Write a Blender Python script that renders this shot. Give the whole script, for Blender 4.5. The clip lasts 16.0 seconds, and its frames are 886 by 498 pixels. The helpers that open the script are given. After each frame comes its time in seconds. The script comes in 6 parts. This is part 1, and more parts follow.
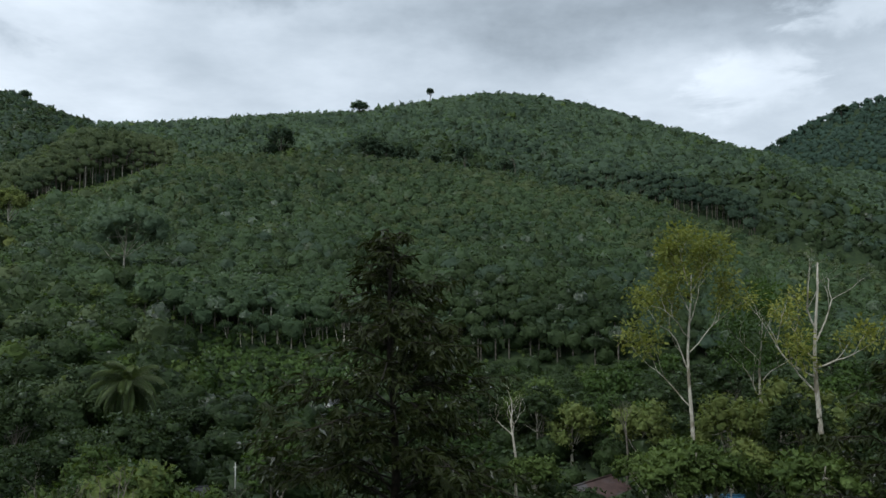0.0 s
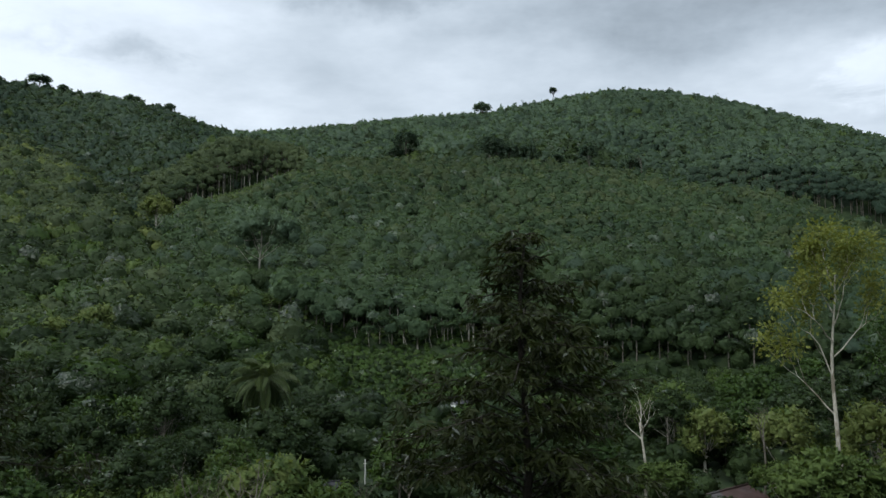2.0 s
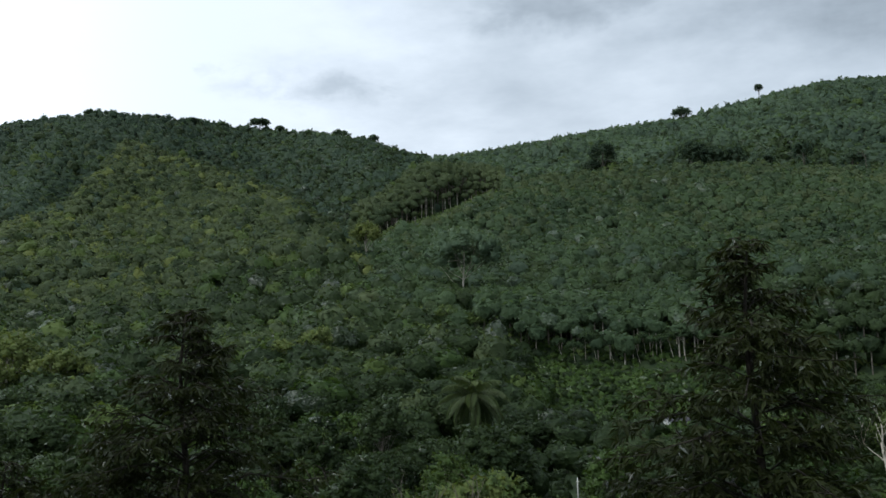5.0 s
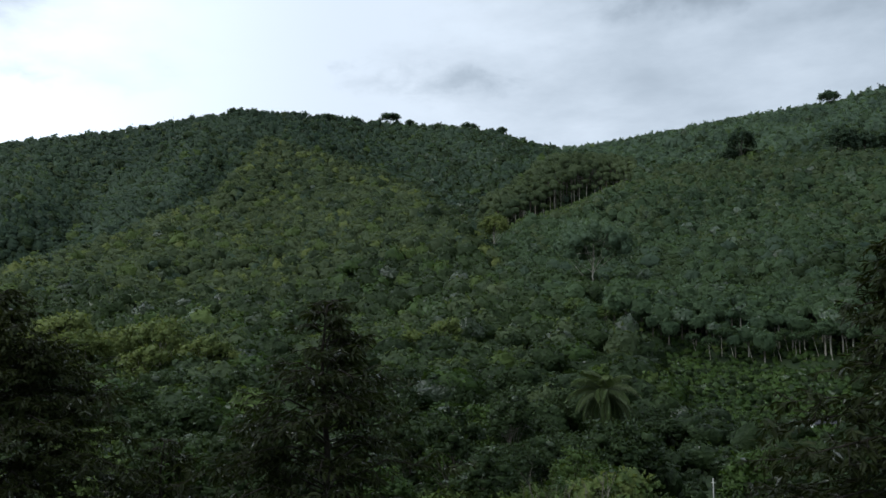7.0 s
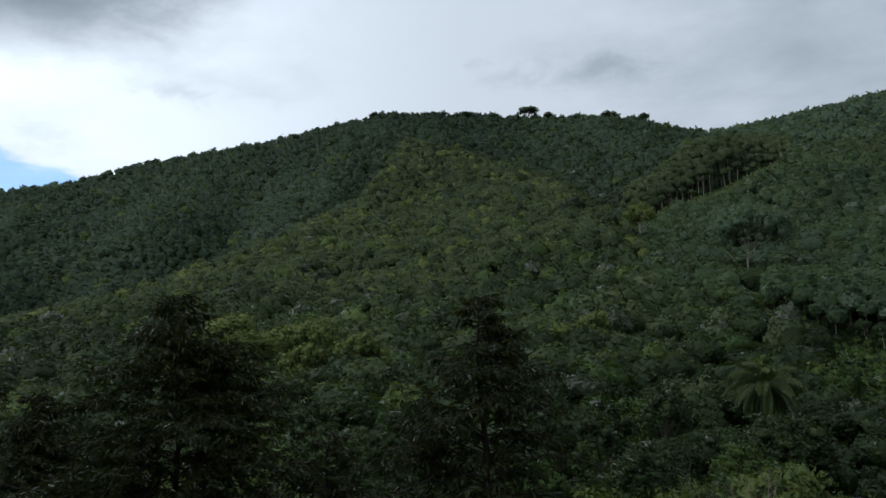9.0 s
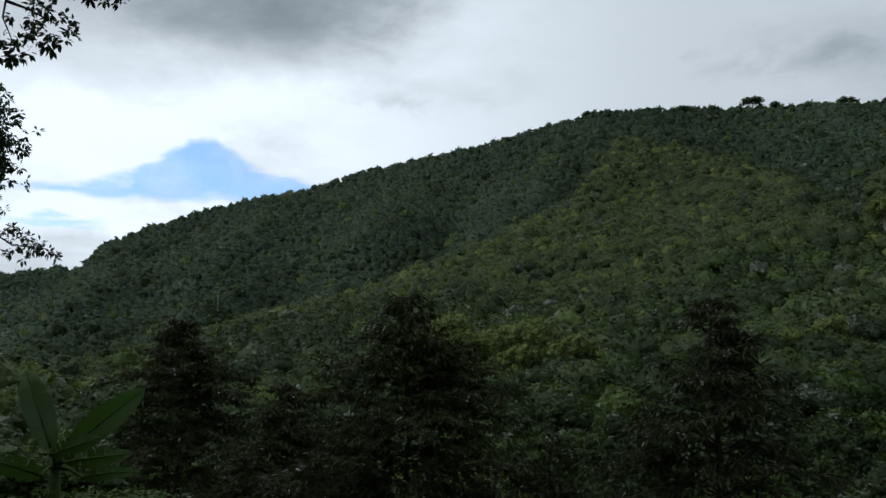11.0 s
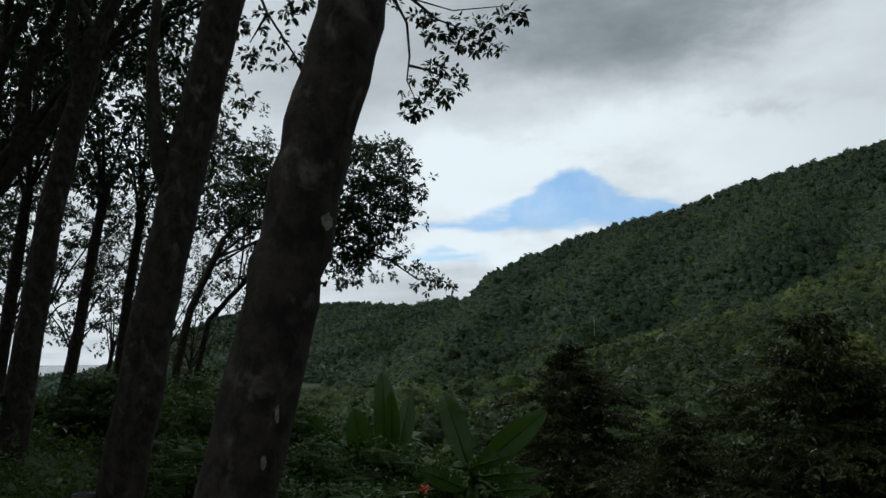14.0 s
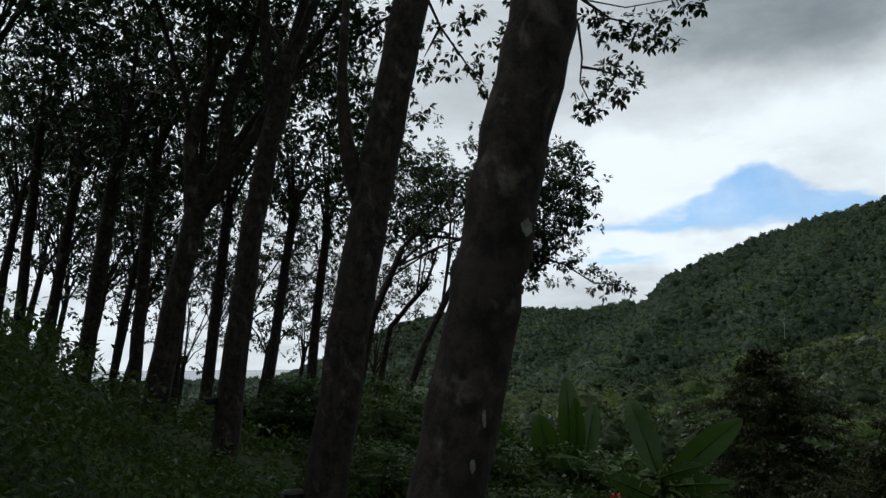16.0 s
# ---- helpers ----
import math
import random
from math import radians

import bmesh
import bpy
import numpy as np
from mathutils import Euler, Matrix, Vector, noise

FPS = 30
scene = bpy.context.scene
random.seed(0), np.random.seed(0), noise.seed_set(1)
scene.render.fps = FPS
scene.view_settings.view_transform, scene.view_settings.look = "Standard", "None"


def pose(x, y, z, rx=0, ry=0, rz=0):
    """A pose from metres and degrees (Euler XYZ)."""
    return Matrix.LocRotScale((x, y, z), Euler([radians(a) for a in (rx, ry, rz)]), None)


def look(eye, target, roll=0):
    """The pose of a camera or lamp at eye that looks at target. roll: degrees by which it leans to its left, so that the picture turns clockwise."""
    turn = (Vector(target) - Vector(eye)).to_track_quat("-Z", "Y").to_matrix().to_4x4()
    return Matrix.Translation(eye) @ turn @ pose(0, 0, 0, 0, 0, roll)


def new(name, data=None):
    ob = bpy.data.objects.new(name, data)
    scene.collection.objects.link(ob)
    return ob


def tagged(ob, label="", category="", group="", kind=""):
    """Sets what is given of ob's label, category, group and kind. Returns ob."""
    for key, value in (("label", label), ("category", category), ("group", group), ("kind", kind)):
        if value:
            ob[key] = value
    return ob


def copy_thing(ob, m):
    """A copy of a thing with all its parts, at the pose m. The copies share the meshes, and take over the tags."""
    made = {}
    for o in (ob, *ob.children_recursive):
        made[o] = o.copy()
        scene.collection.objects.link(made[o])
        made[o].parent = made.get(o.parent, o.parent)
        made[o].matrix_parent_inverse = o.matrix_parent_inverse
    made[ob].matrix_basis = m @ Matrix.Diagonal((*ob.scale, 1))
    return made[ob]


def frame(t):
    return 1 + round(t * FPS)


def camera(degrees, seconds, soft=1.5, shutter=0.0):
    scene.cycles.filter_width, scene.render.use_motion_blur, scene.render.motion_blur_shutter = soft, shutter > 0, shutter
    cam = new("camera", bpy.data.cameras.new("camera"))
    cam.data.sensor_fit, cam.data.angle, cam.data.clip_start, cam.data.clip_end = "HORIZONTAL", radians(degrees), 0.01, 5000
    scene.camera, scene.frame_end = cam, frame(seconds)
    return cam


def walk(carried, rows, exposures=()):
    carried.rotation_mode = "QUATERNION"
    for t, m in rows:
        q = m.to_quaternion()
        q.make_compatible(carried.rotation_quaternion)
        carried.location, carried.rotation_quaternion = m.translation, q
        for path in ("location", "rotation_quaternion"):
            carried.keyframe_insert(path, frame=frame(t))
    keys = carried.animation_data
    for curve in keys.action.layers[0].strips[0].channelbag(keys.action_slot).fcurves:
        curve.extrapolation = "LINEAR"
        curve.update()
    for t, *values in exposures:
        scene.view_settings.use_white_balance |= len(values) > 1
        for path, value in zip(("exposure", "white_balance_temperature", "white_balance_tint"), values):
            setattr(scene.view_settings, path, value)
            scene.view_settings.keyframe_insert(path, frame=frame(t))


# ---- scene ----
# The camera is held at arm's length by someone who turns on the spot.
EYE, REACH = 1.6, 0.45
TURN = [  # seconds, yaw to the left, pitch up, lean
    (0, 0.00, 5.01, -0.20),
    (0.5, 2.39, 5.35, -0.47),
    (1, 4.45, 5.39, -0.50),
    (1.5, 6.46, 5.19, -0.27),
    (2, 8.71, 5.07, 0.12),
    (2.5, 11.50, 5.11, -0.15),
    (3, 13.96, 5.18, -0.27),
    (3.5, 15.94, 5.08, 0.05),
    (4, 18.05, 5.30, 0.05),
    (4.2, 18.96, 5.65, -0.46),
    (6.3, 28.88, 6.14, -0.09),
    (6.5, 29.74, 6.12, -0.09),
    (7, 31.82, 5.90, -0.05),
    (7.5, 33.58, 5.55, -0.49),
    (8, 34.61, 5.56, -0.91),
    (8.5, 37.35, 5.54, -0.95),
    (9, 41.91, 5.65, -1.26),
    (9.2, 43.57, 5.75, -1.29),
    (11.3, 59.27, 5.90, -0.50),
    (11.5, 60.97, 5.93, -0.81),
    (12, 65.57, 6.26, -1.05),
    (12.5, 69.93, 6.50, -0.98),
    (13, 73.40, 6.51, -0.73),
    (13.5, 77.90, 7.14, -0.48),
    (14, 82.73, 7.70, -0.36),
    (14.5, 86.43, 8.17, -0.32),
    (15, 89.79, 8.42, -0.33),
    (15.5, 92.47, 8.40, -0.26),
    (16, 94.90, 8.14, -0.33),
]
cam = camera(57.1, 16.0)
PATH = []
for s, yaw, pitch, lean in TURN:
    ya, pa = radians(yaw), radians(pitch)
    eye = Vector((-REACH * math.sin(ya), REACH * math.cos(ya), EYE))
    ahead = Vector((-math.sin(ya) * math.cos(pa), math.cos(ya) * math.cos(pa), math.sin(pa)))
    PATH.append((s, look(eye, eye + ahead, lean)))
# The picture darkens as the bright side of the sky comes into view.
walk(cam, PATH, [(0, 0.25, 5980, 10), (4, 0.29, 5980, 10), (7.3, 0.03, 5820, 10), (9.2, -0.28, 5920, 10), (11.5, -0.49, 6080, 8), (12.4, -0.82, 6150, 6), (13.1, -0.68, 6180, 7), (14.5, -0.60, 6220, 7), (16, -0.48, 6250, 8)])

# ---- sky and light ----
world = bpy.data.worlds.new("sky")
scene.world = world
world.use_nodes = True


class Nodes:
    """Short hand for building a node tree."""

    def __init__(self, tree):
        self.tree = tree

    def add(self, kind, **sets):
        n = self.tree.nodes.new(kind)
        if "operation" in sets:
            n.operation = sets["operation"]
        if "use_clamp" in sets:
            n.use_clamp = sets["use_clamp"]
        if "interpolation_type" in sets:
            n.interpolation_type = sets["interpolation_type"]
        if "data_type" in sets:
            n.data_type = sets["data_type"]
        if "blend_type" in sets:
            n.blend_type = sets["blend_type"]
        if "sky_type" in sets:
            n.sky_type = sets["sky_type"]
            n.sun_disc = sets["sun_disc"]
            n.sun_elevation = sets["sun_elevation"]
            n.sun_rotation = sets["sun_rotation"]
            n.altitude = sets["altitude"]
        for key, val in sets.get("ins", {}).items():
            self.put(n, key, val)
        return n

    def put(self, n, key, val):
        if isinstance(val, bpy.types.NodeSocket):
            self.tree.links.new(val, n.inputs[key])
        else:
            n.inputs[key].default_value = val

    def math(self, op, a, b=0.0, c=0.0, clamp=False):
        n = self.add("ShaderNodeMath", operation=op, use_clamp=clamp)
        for i, v in enumerate((a, b, c)):
            self.put(n, i, v)
        return n.outputs[0]

    def noise(self, vec, scale, detail=4.0, rough=0.55, distort=0.0):
        n = self.add("ShaderNodeTexNoise", ins={"Vector": vec, "Scale": scale, "Detail": detail, "Roughness": rough, "Distortion": distort})
        return n.outputs["Fac"]

    def ramp(self, fac, stops):
        n = self.add("ShaderNodeValToRGB", ins={"Fac": fac})
        els = n.color_ramp.elements
        while len(els) < len(stops):
            els.new(0.5)
        for e, (p, c) in zip(els, stops):
            e.position = p
            e.color = (*c, 1) if len(c) == 3 else c
        return n.outputs["Color"]

    def span(self, v, a, b, lo=0.0, hi=1.0, smooth=True):
        n = self.add("ShaderNodeMapRange", interpolation_type="SMOOTHSTEP" if smooth else "LINEAR",
                     ins={"Value": v, "From Min": a, "From Max": b, "To Min": lo, "To Max": hi})
        return n.outputs["Result"]

    def mix(self, fac, a, b, blend="MIX"):
        n = self.add("ShaderNodeMix", data_type="RGBA", blend_type=blend)
        self.put(n, 0, fac)
        self.put(n, 6, a)
        self.put(n, 7, b)
        return n.outputs[2]


def grey(v, blue=0.0):
    return (v * (1 - 0.5 * blue), v, v * (1 + blue), 1)


def build_sky():
    tree = world.node_tree
    tree.nodes.clear()
    n = Nodes(tree)
    way = n.add("ShaderNodeTexCoord").outputs["Generated"]
    xyz = n.add("ShaderNodeSeparateXYZ", ins={0: way}).outputs
    # azimuth (degrees to the left of +y) and height over the horizon
    az = n.math("MULTIPLY", n.math("ARCTAN2", n.math("MULTIPLY", xyz[0], -1), xyz[1]), 57.2958)
    el = n.math("MULTIPLY", n.math("ARCSINE", xyz[2]), 57.2958)
    # a flat cloud deck seen from below
    lift = n.math("ADD", n.math("MAXIMUM", xyz[2], 0.0), 0.14)
    deck = n.add("ShaderNodeCombineXYZ", ins={0: n.math("DIVIDE", xyz[0], lift), 1: n.math("DIVIDE", xyz[1], lift), 2: xyz[2]}).outputs[0]
    wob = n.noise(deck, 1.3, 6, 0.6)
    fine = n.noise(deck, 5.0, 6, 0.6, 0.4)
    broad = n.noise(deck, 0.55, 4, 0.5, 0.3)
    wisp = n.noise(way, 9.0, 5, 0.6)
    waz = n.math("ADD", az, n.math("MULTIPLY", n.math("SUBTRACT", fine, 0.5), 14))
    wel = n.math("ADD", el, n.math("MULTIPLY", n.math("SUBTRACT", wisp, 0.5), 5))

    # a gentler warp for the edges of the blue gap
    gaz = n.math("ADD", az, n.math("MULTIPLY", n.math("SUBTRACT", n.noise(way, 7.0, 3, 0.5), 0.5), 7))
    gel = n.math("ADD", el, n.math("MULTIPLY", n.math("SUBTRACT", n.noise(deck, 4.0, 4, 0.5), 0.5), 2.6))

    def blob(a, e, wa, we, soft=0.7, calm=False, tilt=0.0):
        u = n.math("SUBTRACT", gaz if calm else waz, a)
        v = n.math("SUBTRACT", gel if calm else wel, e)
        v = n.math("DIVIDE", n.math("ADD", v, n.math("MULTIPLY", u, tilt)), we)
        u = n.math("DIVIDE", u, wa)
        d = n.math("SQRT", n.math("ADD", n.math("MULTIPLY", u, u), n.math("MULTIPLY", v, v)))
        return n.span(d, 1.0 + soft * 0.5, 1.0 - soft * 0.5)

    def most(*vals):
        out = vals[0]
        for v in vals[1:]:
            out = n.math("MAXIMUM", out, v)
        return out

    # the deck's own light and dark, brighter low down
    body = n.math("ADD", n.math("MULTIPLY", broad, 0.55), n.math("MULTIPLY", wob, 0.45))
    tone = n.span(body, 0.30, 0.68, 0.86, 0.42)
    low = n.span(el, 24, 10, 0.0, 0.12)
    tone = n.math("ADD", tone, low)
    wisps = most(blob(36.9, 17.8, 2.6, 0.7, 1.7), blob(30.2, 17.2, 3.0, 0.6, 1.7), blob(60.3, 16.2, 2.2, 0.5, 1.7), blob(39.2, 18.9, 1.2, 0.5, 1.7))
    dark = most(blob(70, 22.5, 9.5, 4.0, 1.0), n.math("MULTIPLY", wisps, 0.55),
                blob(-10, 22, 17, 3.4, 1.4), blob(14, 22.5, 6, 1.5, 1.3))
    tone = n.math("SUBTRACT", tone, n.math("MULTIPLY", dark, n.math("ADD", 0.10, n.math("MULTIPLY", wob, 0.20))))
    white = most(blob(-21.5, 15.4, 3.2, 1.6, 1.4), blob(-27, 19, 2.5, 1.0, 1.4), blob(79, 12.6, 7, 2.6, 0.9), blob(60, 14.2, 14, 2.6, 1.6), n.math("MULTIPLY", blob(52, 19, 8, 4.5, 1.5), 0.5), blob(80, 7.6, 9, 1.5, 1.0))
    tone = n.math("ADD", tone, n.math("MULTIPLY", white, 0.22))
    tone = n.math("MULTIPLY", tone, n.span(az, 6, 56, 0.89, 1.54))
    tone = n.math("SMOOTH_MIN", tone, n.span(az, 36, 74, 0.82, 1.36), 0.12)
    # an overcast sky is brightest overhead
    tone = n.math("MULTIPLY", tone, n.span(el, 26, 85, 1.0, 1.6))
    cloud = n.mix(n.span(tone, 0.25, 0.85), (0.88, 1.0, 1.09, 1), (0.94, 1.0, 1.035, 1))
    cloud = n.mix(1.0, cloud, n.add("ShaderNodeCombineColor", ins={0: tone, 1: tone, 2: tone}).outputs[0], "MULTIPLY")
    # the blue gap: a wedge whose upper edge climbs to a point and falls away softly, over a flat white bank
    edge = n.math("ADD", n.span(gaz, 86, 77, 9.5, 10.5), n.span(gaz, 77.6, 74.0, 0.0, 2.7))
    edge = n.math("SUBTRACT", edge, n.math("ADD", n.span(gaz, 73.4, 69.8, 0.0, 2.0), n.span(gaz, 69.8, 63, 0.0, 1.4)))
    hole = n.math("MULTIPLY", n.span(n.math("SUBTRACT", edge, gel), -0.25, 0.55), n.span(gel, 8.7, 9.5))
    hole = most(n.math("MULTIPLY", hole, n.span(gaz, 87, 83)), n.math("MULTIPLY", blob(83, 7.3, 3.0, 0.35, 1.2, True), 0.7))
    blue = n.add("ShaderNodeTexSky", sky_type="NISHITA", sun_disc=False, sun_elevation=radians(58), sun_rotation=radians(205), altitude=100).outputs[0]
    blue = n.mix(1.0, blue, (0.16, 0.203, 0.237, 1), "MULTIPLY")
    sky = n.mix(n.math("MULTIPLY", hole, n.span(wisp, 0.35, 0.65, 0.92, 0.66)), cloud, blue)
    bg = n.add("ShaderNodeBackground", ins={"Color": sky, "Strength": 1.0})
    n.add("ShaderNodeOutputWorld", ins={0: bg.outputs[0]})


build_sky()
sun = new("sun", bpy.data.lights.new("sun", "SUN"))
sun.data.energy, sun.data.angle, sun.data.color = 1.5, radians(40), (1.0, 0.95, 0.86)
sun.matrix_basis = look((-60, -128, 226), (0, 0, 0))

# ---- materials ----
MATS = {}


def leafy(name, dark, light, gloss=0.12, rough=0.55, thin=0.3, patch=0.10, vary=1.0, relief=0.55, sparkle=0.0):
    """Foliage: leaf-to-leaf, tree-to-tree and stand-to-stand variation."""
    m = bpy.data.materials.new(name)
    m.use_nodes = True
    t = m.node_tree
    t.nodes.clear()
    n = Nodes(t)
    geo = n.add("ShaderNodeNewGeometry").outputs
    isl = geo["Random Per Island"]
    crown = n.noise(geo["Position"], patch, 2, 0.5)
    stand = n.noise(geo["Position"], patch * 0.14, 3, 0.5)
    f = n.math("ADD", n.math("MULTIPLY", n.span(crown, 0.3, 0.7, 0, 1, False), 0.5), n.math("MULTIPLY", isl, 0.22 * vary))
    f = n.math("ADD", f, n.math("MULTIPLY", n.span(stand, 0.35, 0.65, -0.25, 1.0, False), 0.38))
    spray = n.noise(geo["Position"], patch * 16, 2, 0.6)
    f = n.math("ADD", f, n.span(spray, 0.3, 0.7, -0.18 * vary, 0.18 * vary, False), clamp=True)
    col = n.mix(f, (*dark, 1), (*light, 1))
    bump = n.add("ShaderNodeBump", ins={"Strength": relief, "Distance": 0.07 / patch, "Height": n.math("ADD", spray, n.math("MULTIPLY", n.noise(geo["Position"], patch * 6, 2, 0.5), 1.6))}).outputs[0]
    if sparkle:
        shiny = n.span(n.math("FRACT", n.math("MULTIPLY", isl, 7.31)), 0.90, 0.97)
        rough, gloss = n.math("SUBTRACT", rough, n.math("MULTIPLY", shiny, rough * 0.55)), n.math("ADD", gloss, n.math("MULTIPLY", shiny, sparkle))
    body = n.add("ShaderNodeBsdfPrincipled", ins={"Base Color": col, "Roughness": rough, "Specular IOR Level": gloss, "Normal": bump}).outputs[0]
    trans = n.add("ShaderNodeBsdfTranslucent", ins={"Color": n.mix(0.5, col, (*[c * 1.5 for c in light[:2]], light[2] * 0.6, 1))}).outputs[0]
    n.add("ShaderNodeOutputMaterial", ins={0: n.add("ShaderNodeMixShader", ins={0: thin, 1: body, 2: trans}).outputs[0]})
    MATS[name] = m
    return m


def rough_mat(name, a, b, scale, rough=0.9, bump=0.3, c=None, c_scale=2.0, stretch=(1, 1, 1), metal=0.0, c_at=(0.52, 0.6)):
    """Bark, soil, painted or rusty sheet: two tones, a third in blotches, relief."""
    m = bpy.data.materials.new(name)
    m.use_nodes = True
    t = m.node_tree
    t.nodes.clear()
    n = Nodes(t)
    at = n.add("ShaderNodeTexCoord").outputs["Object"]
    at = n.add("ShaderNodeMapping", ins={"Vector": at, "Scale": stretch}).outputs[0]
    grain = n.noise(at, scale, 6, 0.65)
    col = n.mix(n.span(grain, 0.35, 0.65), (*a, 1), (*b, 1))
    if c:
        blot = n.noise(at, c_scale, 4, 0.6, 0.5)
        col = n.mix(n.span(blot, *c_at), col, (*c, 1))
    bm = n.add("ShaderNodeBump", ins={"Strength": bump, "Distance": 0.02, "Height": grain}).outputs[0]
    p = n.add("ShaderNodeBsdfPrincipled", ins={"Base Color": col, "Roughness": rough, "Metallic": metal, "Normal": bm, "Specular IOR Level": 0.25})
    n.add("ShaderNodeOutputMaterial", ins={0: p.outputs[0]})
    MATS[name] = m
    return m


RUBBER = leafy("rubber_foliage", (0.0302, 0.0543, 0.0280), (0.0762, 0.1176, 0.0521), vary=1.0, relief=0.60, thin=0.40, sparkle=0.5)
OLIVE = leafy("olive_foliage", (0.0385, 0.0622, 0.0295), (0.1062, 0.1365, 0.0605), vary=0.7, relief=0.55, thin=0.42)
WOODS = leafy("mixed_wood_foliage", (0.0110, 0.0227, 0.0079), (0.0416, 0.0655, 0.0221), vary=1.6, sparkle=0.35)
# Paler, bluer, lower-contrast leaf colours carry the haze of distance.
FAR = leafy("far_haze_foliage", (0.0310, 0.0550, 0.0370), (0.0760, 0.1130, 0.0670), vary=0.4, relief=0.40, thin=0.42)
RIDGE = leafy("ridge_haze_foliage", (0.0456, 0.0752, 0.0490), (0.1026, 0.1516, 0.0889), vary=0.6, relief=0.50, thin=0.42)
DISTANT = leafy("distant_haze_foliage", (0.024, 0.046, 0.034), (0.055, 0.096, 0.066), vary=0.5, relief=0.6)
FRESH = leafy("fresh_yellow_green_foliage", (0.0531, 0.0855, 0.0227), (0.1457, 0.1723, 0.0486), vary=1.6)
LIME = leafy("lime_foliage", (0.0355, 0.0637, 0.0143), (0.0890, 0.1264, 0.0330), vary=1.6)
YELLOW = leafy("yellowing_foliage", (0.0760, 0.1060, 0.0215), (0.2050, 0.2130, 0.0470))
STRAW = leafy("dry_grass_blades", (0.045, 0.046, 0.018), (0.105, 0.092, 0.042), patch=0.3)
DURIAN = leafy("glossy_dark_leaf", (0.0105, 0.0160, 0.0042), (0.0330, 0.0420, 0.0105), 0.09, 0.42, 0.22, 1.2, 1.0, 0.25, 0.5)
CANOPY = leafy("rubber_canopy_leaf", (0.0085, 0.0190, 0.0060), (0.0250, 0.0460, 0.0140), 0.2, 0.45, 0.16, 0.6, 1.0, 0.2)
HERB = leafy("undergrowth_leaf", (0.0150, 0.0360, 0.0085), (0.0530, 0.0920, 0.0165), 0.15, 0.5, 0.3, 0.7, vary=1.6, sparkle=0.6)
BANANA = leafy("banana_leaf", (0.0196, 0.0480, 0.0078), (0.0401, 0.0833, 0.0137), 0.35, 0.26, 0.35, 0.8, 0.4, 0.06)
PALM = leafy("palm_frond", (0.0492, 0.0835, 0.0257), (0.1314, 0.1741, 0.0616), 0.5, 0.4, 0.2, 0.6)
SOIL = rough_mat("valley_soil_and_grass", (0.010, 0.021, 0.007), (0.025, 0.039, 0.013), 0.6, 0.95, 0.5, (0.045, 0.048, 0.020), 0.05, c_at=(0.64, 0.78))
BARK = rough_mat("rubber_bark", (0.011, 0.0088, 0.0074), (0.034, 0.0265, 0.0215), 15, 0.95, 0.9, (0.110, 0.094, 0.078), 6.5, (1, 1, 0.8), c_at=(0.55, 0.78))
LICHEN = rough_mat("pale_lichen", (0.09, 0.09, 0.075), (0.17, 0.17, 0.15), 40, 0.95, 0.3)
# Pale gloss for the sheet that imitates haze on the plain.
PLAIN_HAZE = rough_mat("pale_haze_sheet", (0.10, 0.12, 0.13), (0.14, 0.16, 0.17), 0.02, 0.25, 0.05)
PALE = rough_mat("pale_bark", (0.26, 0.24, 0.19), (0.42, 0.39, 0.32), 6, 0.85, 0.4, (0.16, 0.14, 0.10), 1.0, (1, 1, 0.4))
DARKBARK = rough_mat("dark_bark", (0.014, 0.012, 0.009), (0.035, 0.028, 0.021), 14, 0.9, 0.6)
STEM = rough_mat("woodland_stem", (0.07, 0.062, 0.048), (0.15, 0.135, 0.105), 2.0, 0.9, 0.3)
RUST = rough_mat("rusty_roof_sheet", (0.035, 0.020, 0.017), (0.06, 0.036, 0.03), 1.5, 0.7, 0.2, (0.06, 0.055, 0.055), 0.5)
SLATE = rough_mat("weathered_grey_roof", (0.022, 0.022, 0.025), (0.045, 0.045, 0.05), 1.5, 0.9, 0.2, (0.06, 0.06, 0.06), 0.6)
BLUE = rough_mat("blue_roof_sheet", (0.02, 0.07, 0.12), (0.035, 0.10, 0.17), 1.5, 0.5, 0.2, (0.12, 0.14, 0.15), 0.7)
WHITE = rough_mat("whitewashed_wall", (0.60, 0.60, 0.57), (0.75, 0.75, 0.72), 3, 0.9, 0.2, (0.40, 0.38, 0.34), 1.0)
POLE = rough_mat("concrete_pole", (0.35, 0.34, 0.32), (0.48, 0.47, 0.44), 8, 0.9, 0.2)
BLACK = rough_mat("black_plastic_cup", (0.015, 0.015, 0.016), (0.03, 0.03, 0.03), 6, 0.5, 0.1)
RED = rough_mat("red_petals", (0.35, 0.03, 0.015), (0.5, 0.06, 0.02), 10, 0.6, 0.1)

# ---- the lie of the land ----
def polar(az, r, z=0.0):
    a = np.radians(az)
    return np.stack([-np.sin(a) * r, np.cos(a) * r, np.asarray(z, float) + 0 * a], -1)


def spot(az, el, r, yaw=None):
    """The place r metres off, towards that azimuth, at that height over the eye's level; with yaw, from where the camera stands when turned so."""
    p = Vector(polar(np.float64(az), r, EYE + r * math.tan(radians(el))))
    return p if yaw is None else p + Vector(polar(np.float64(yaw), REACH))


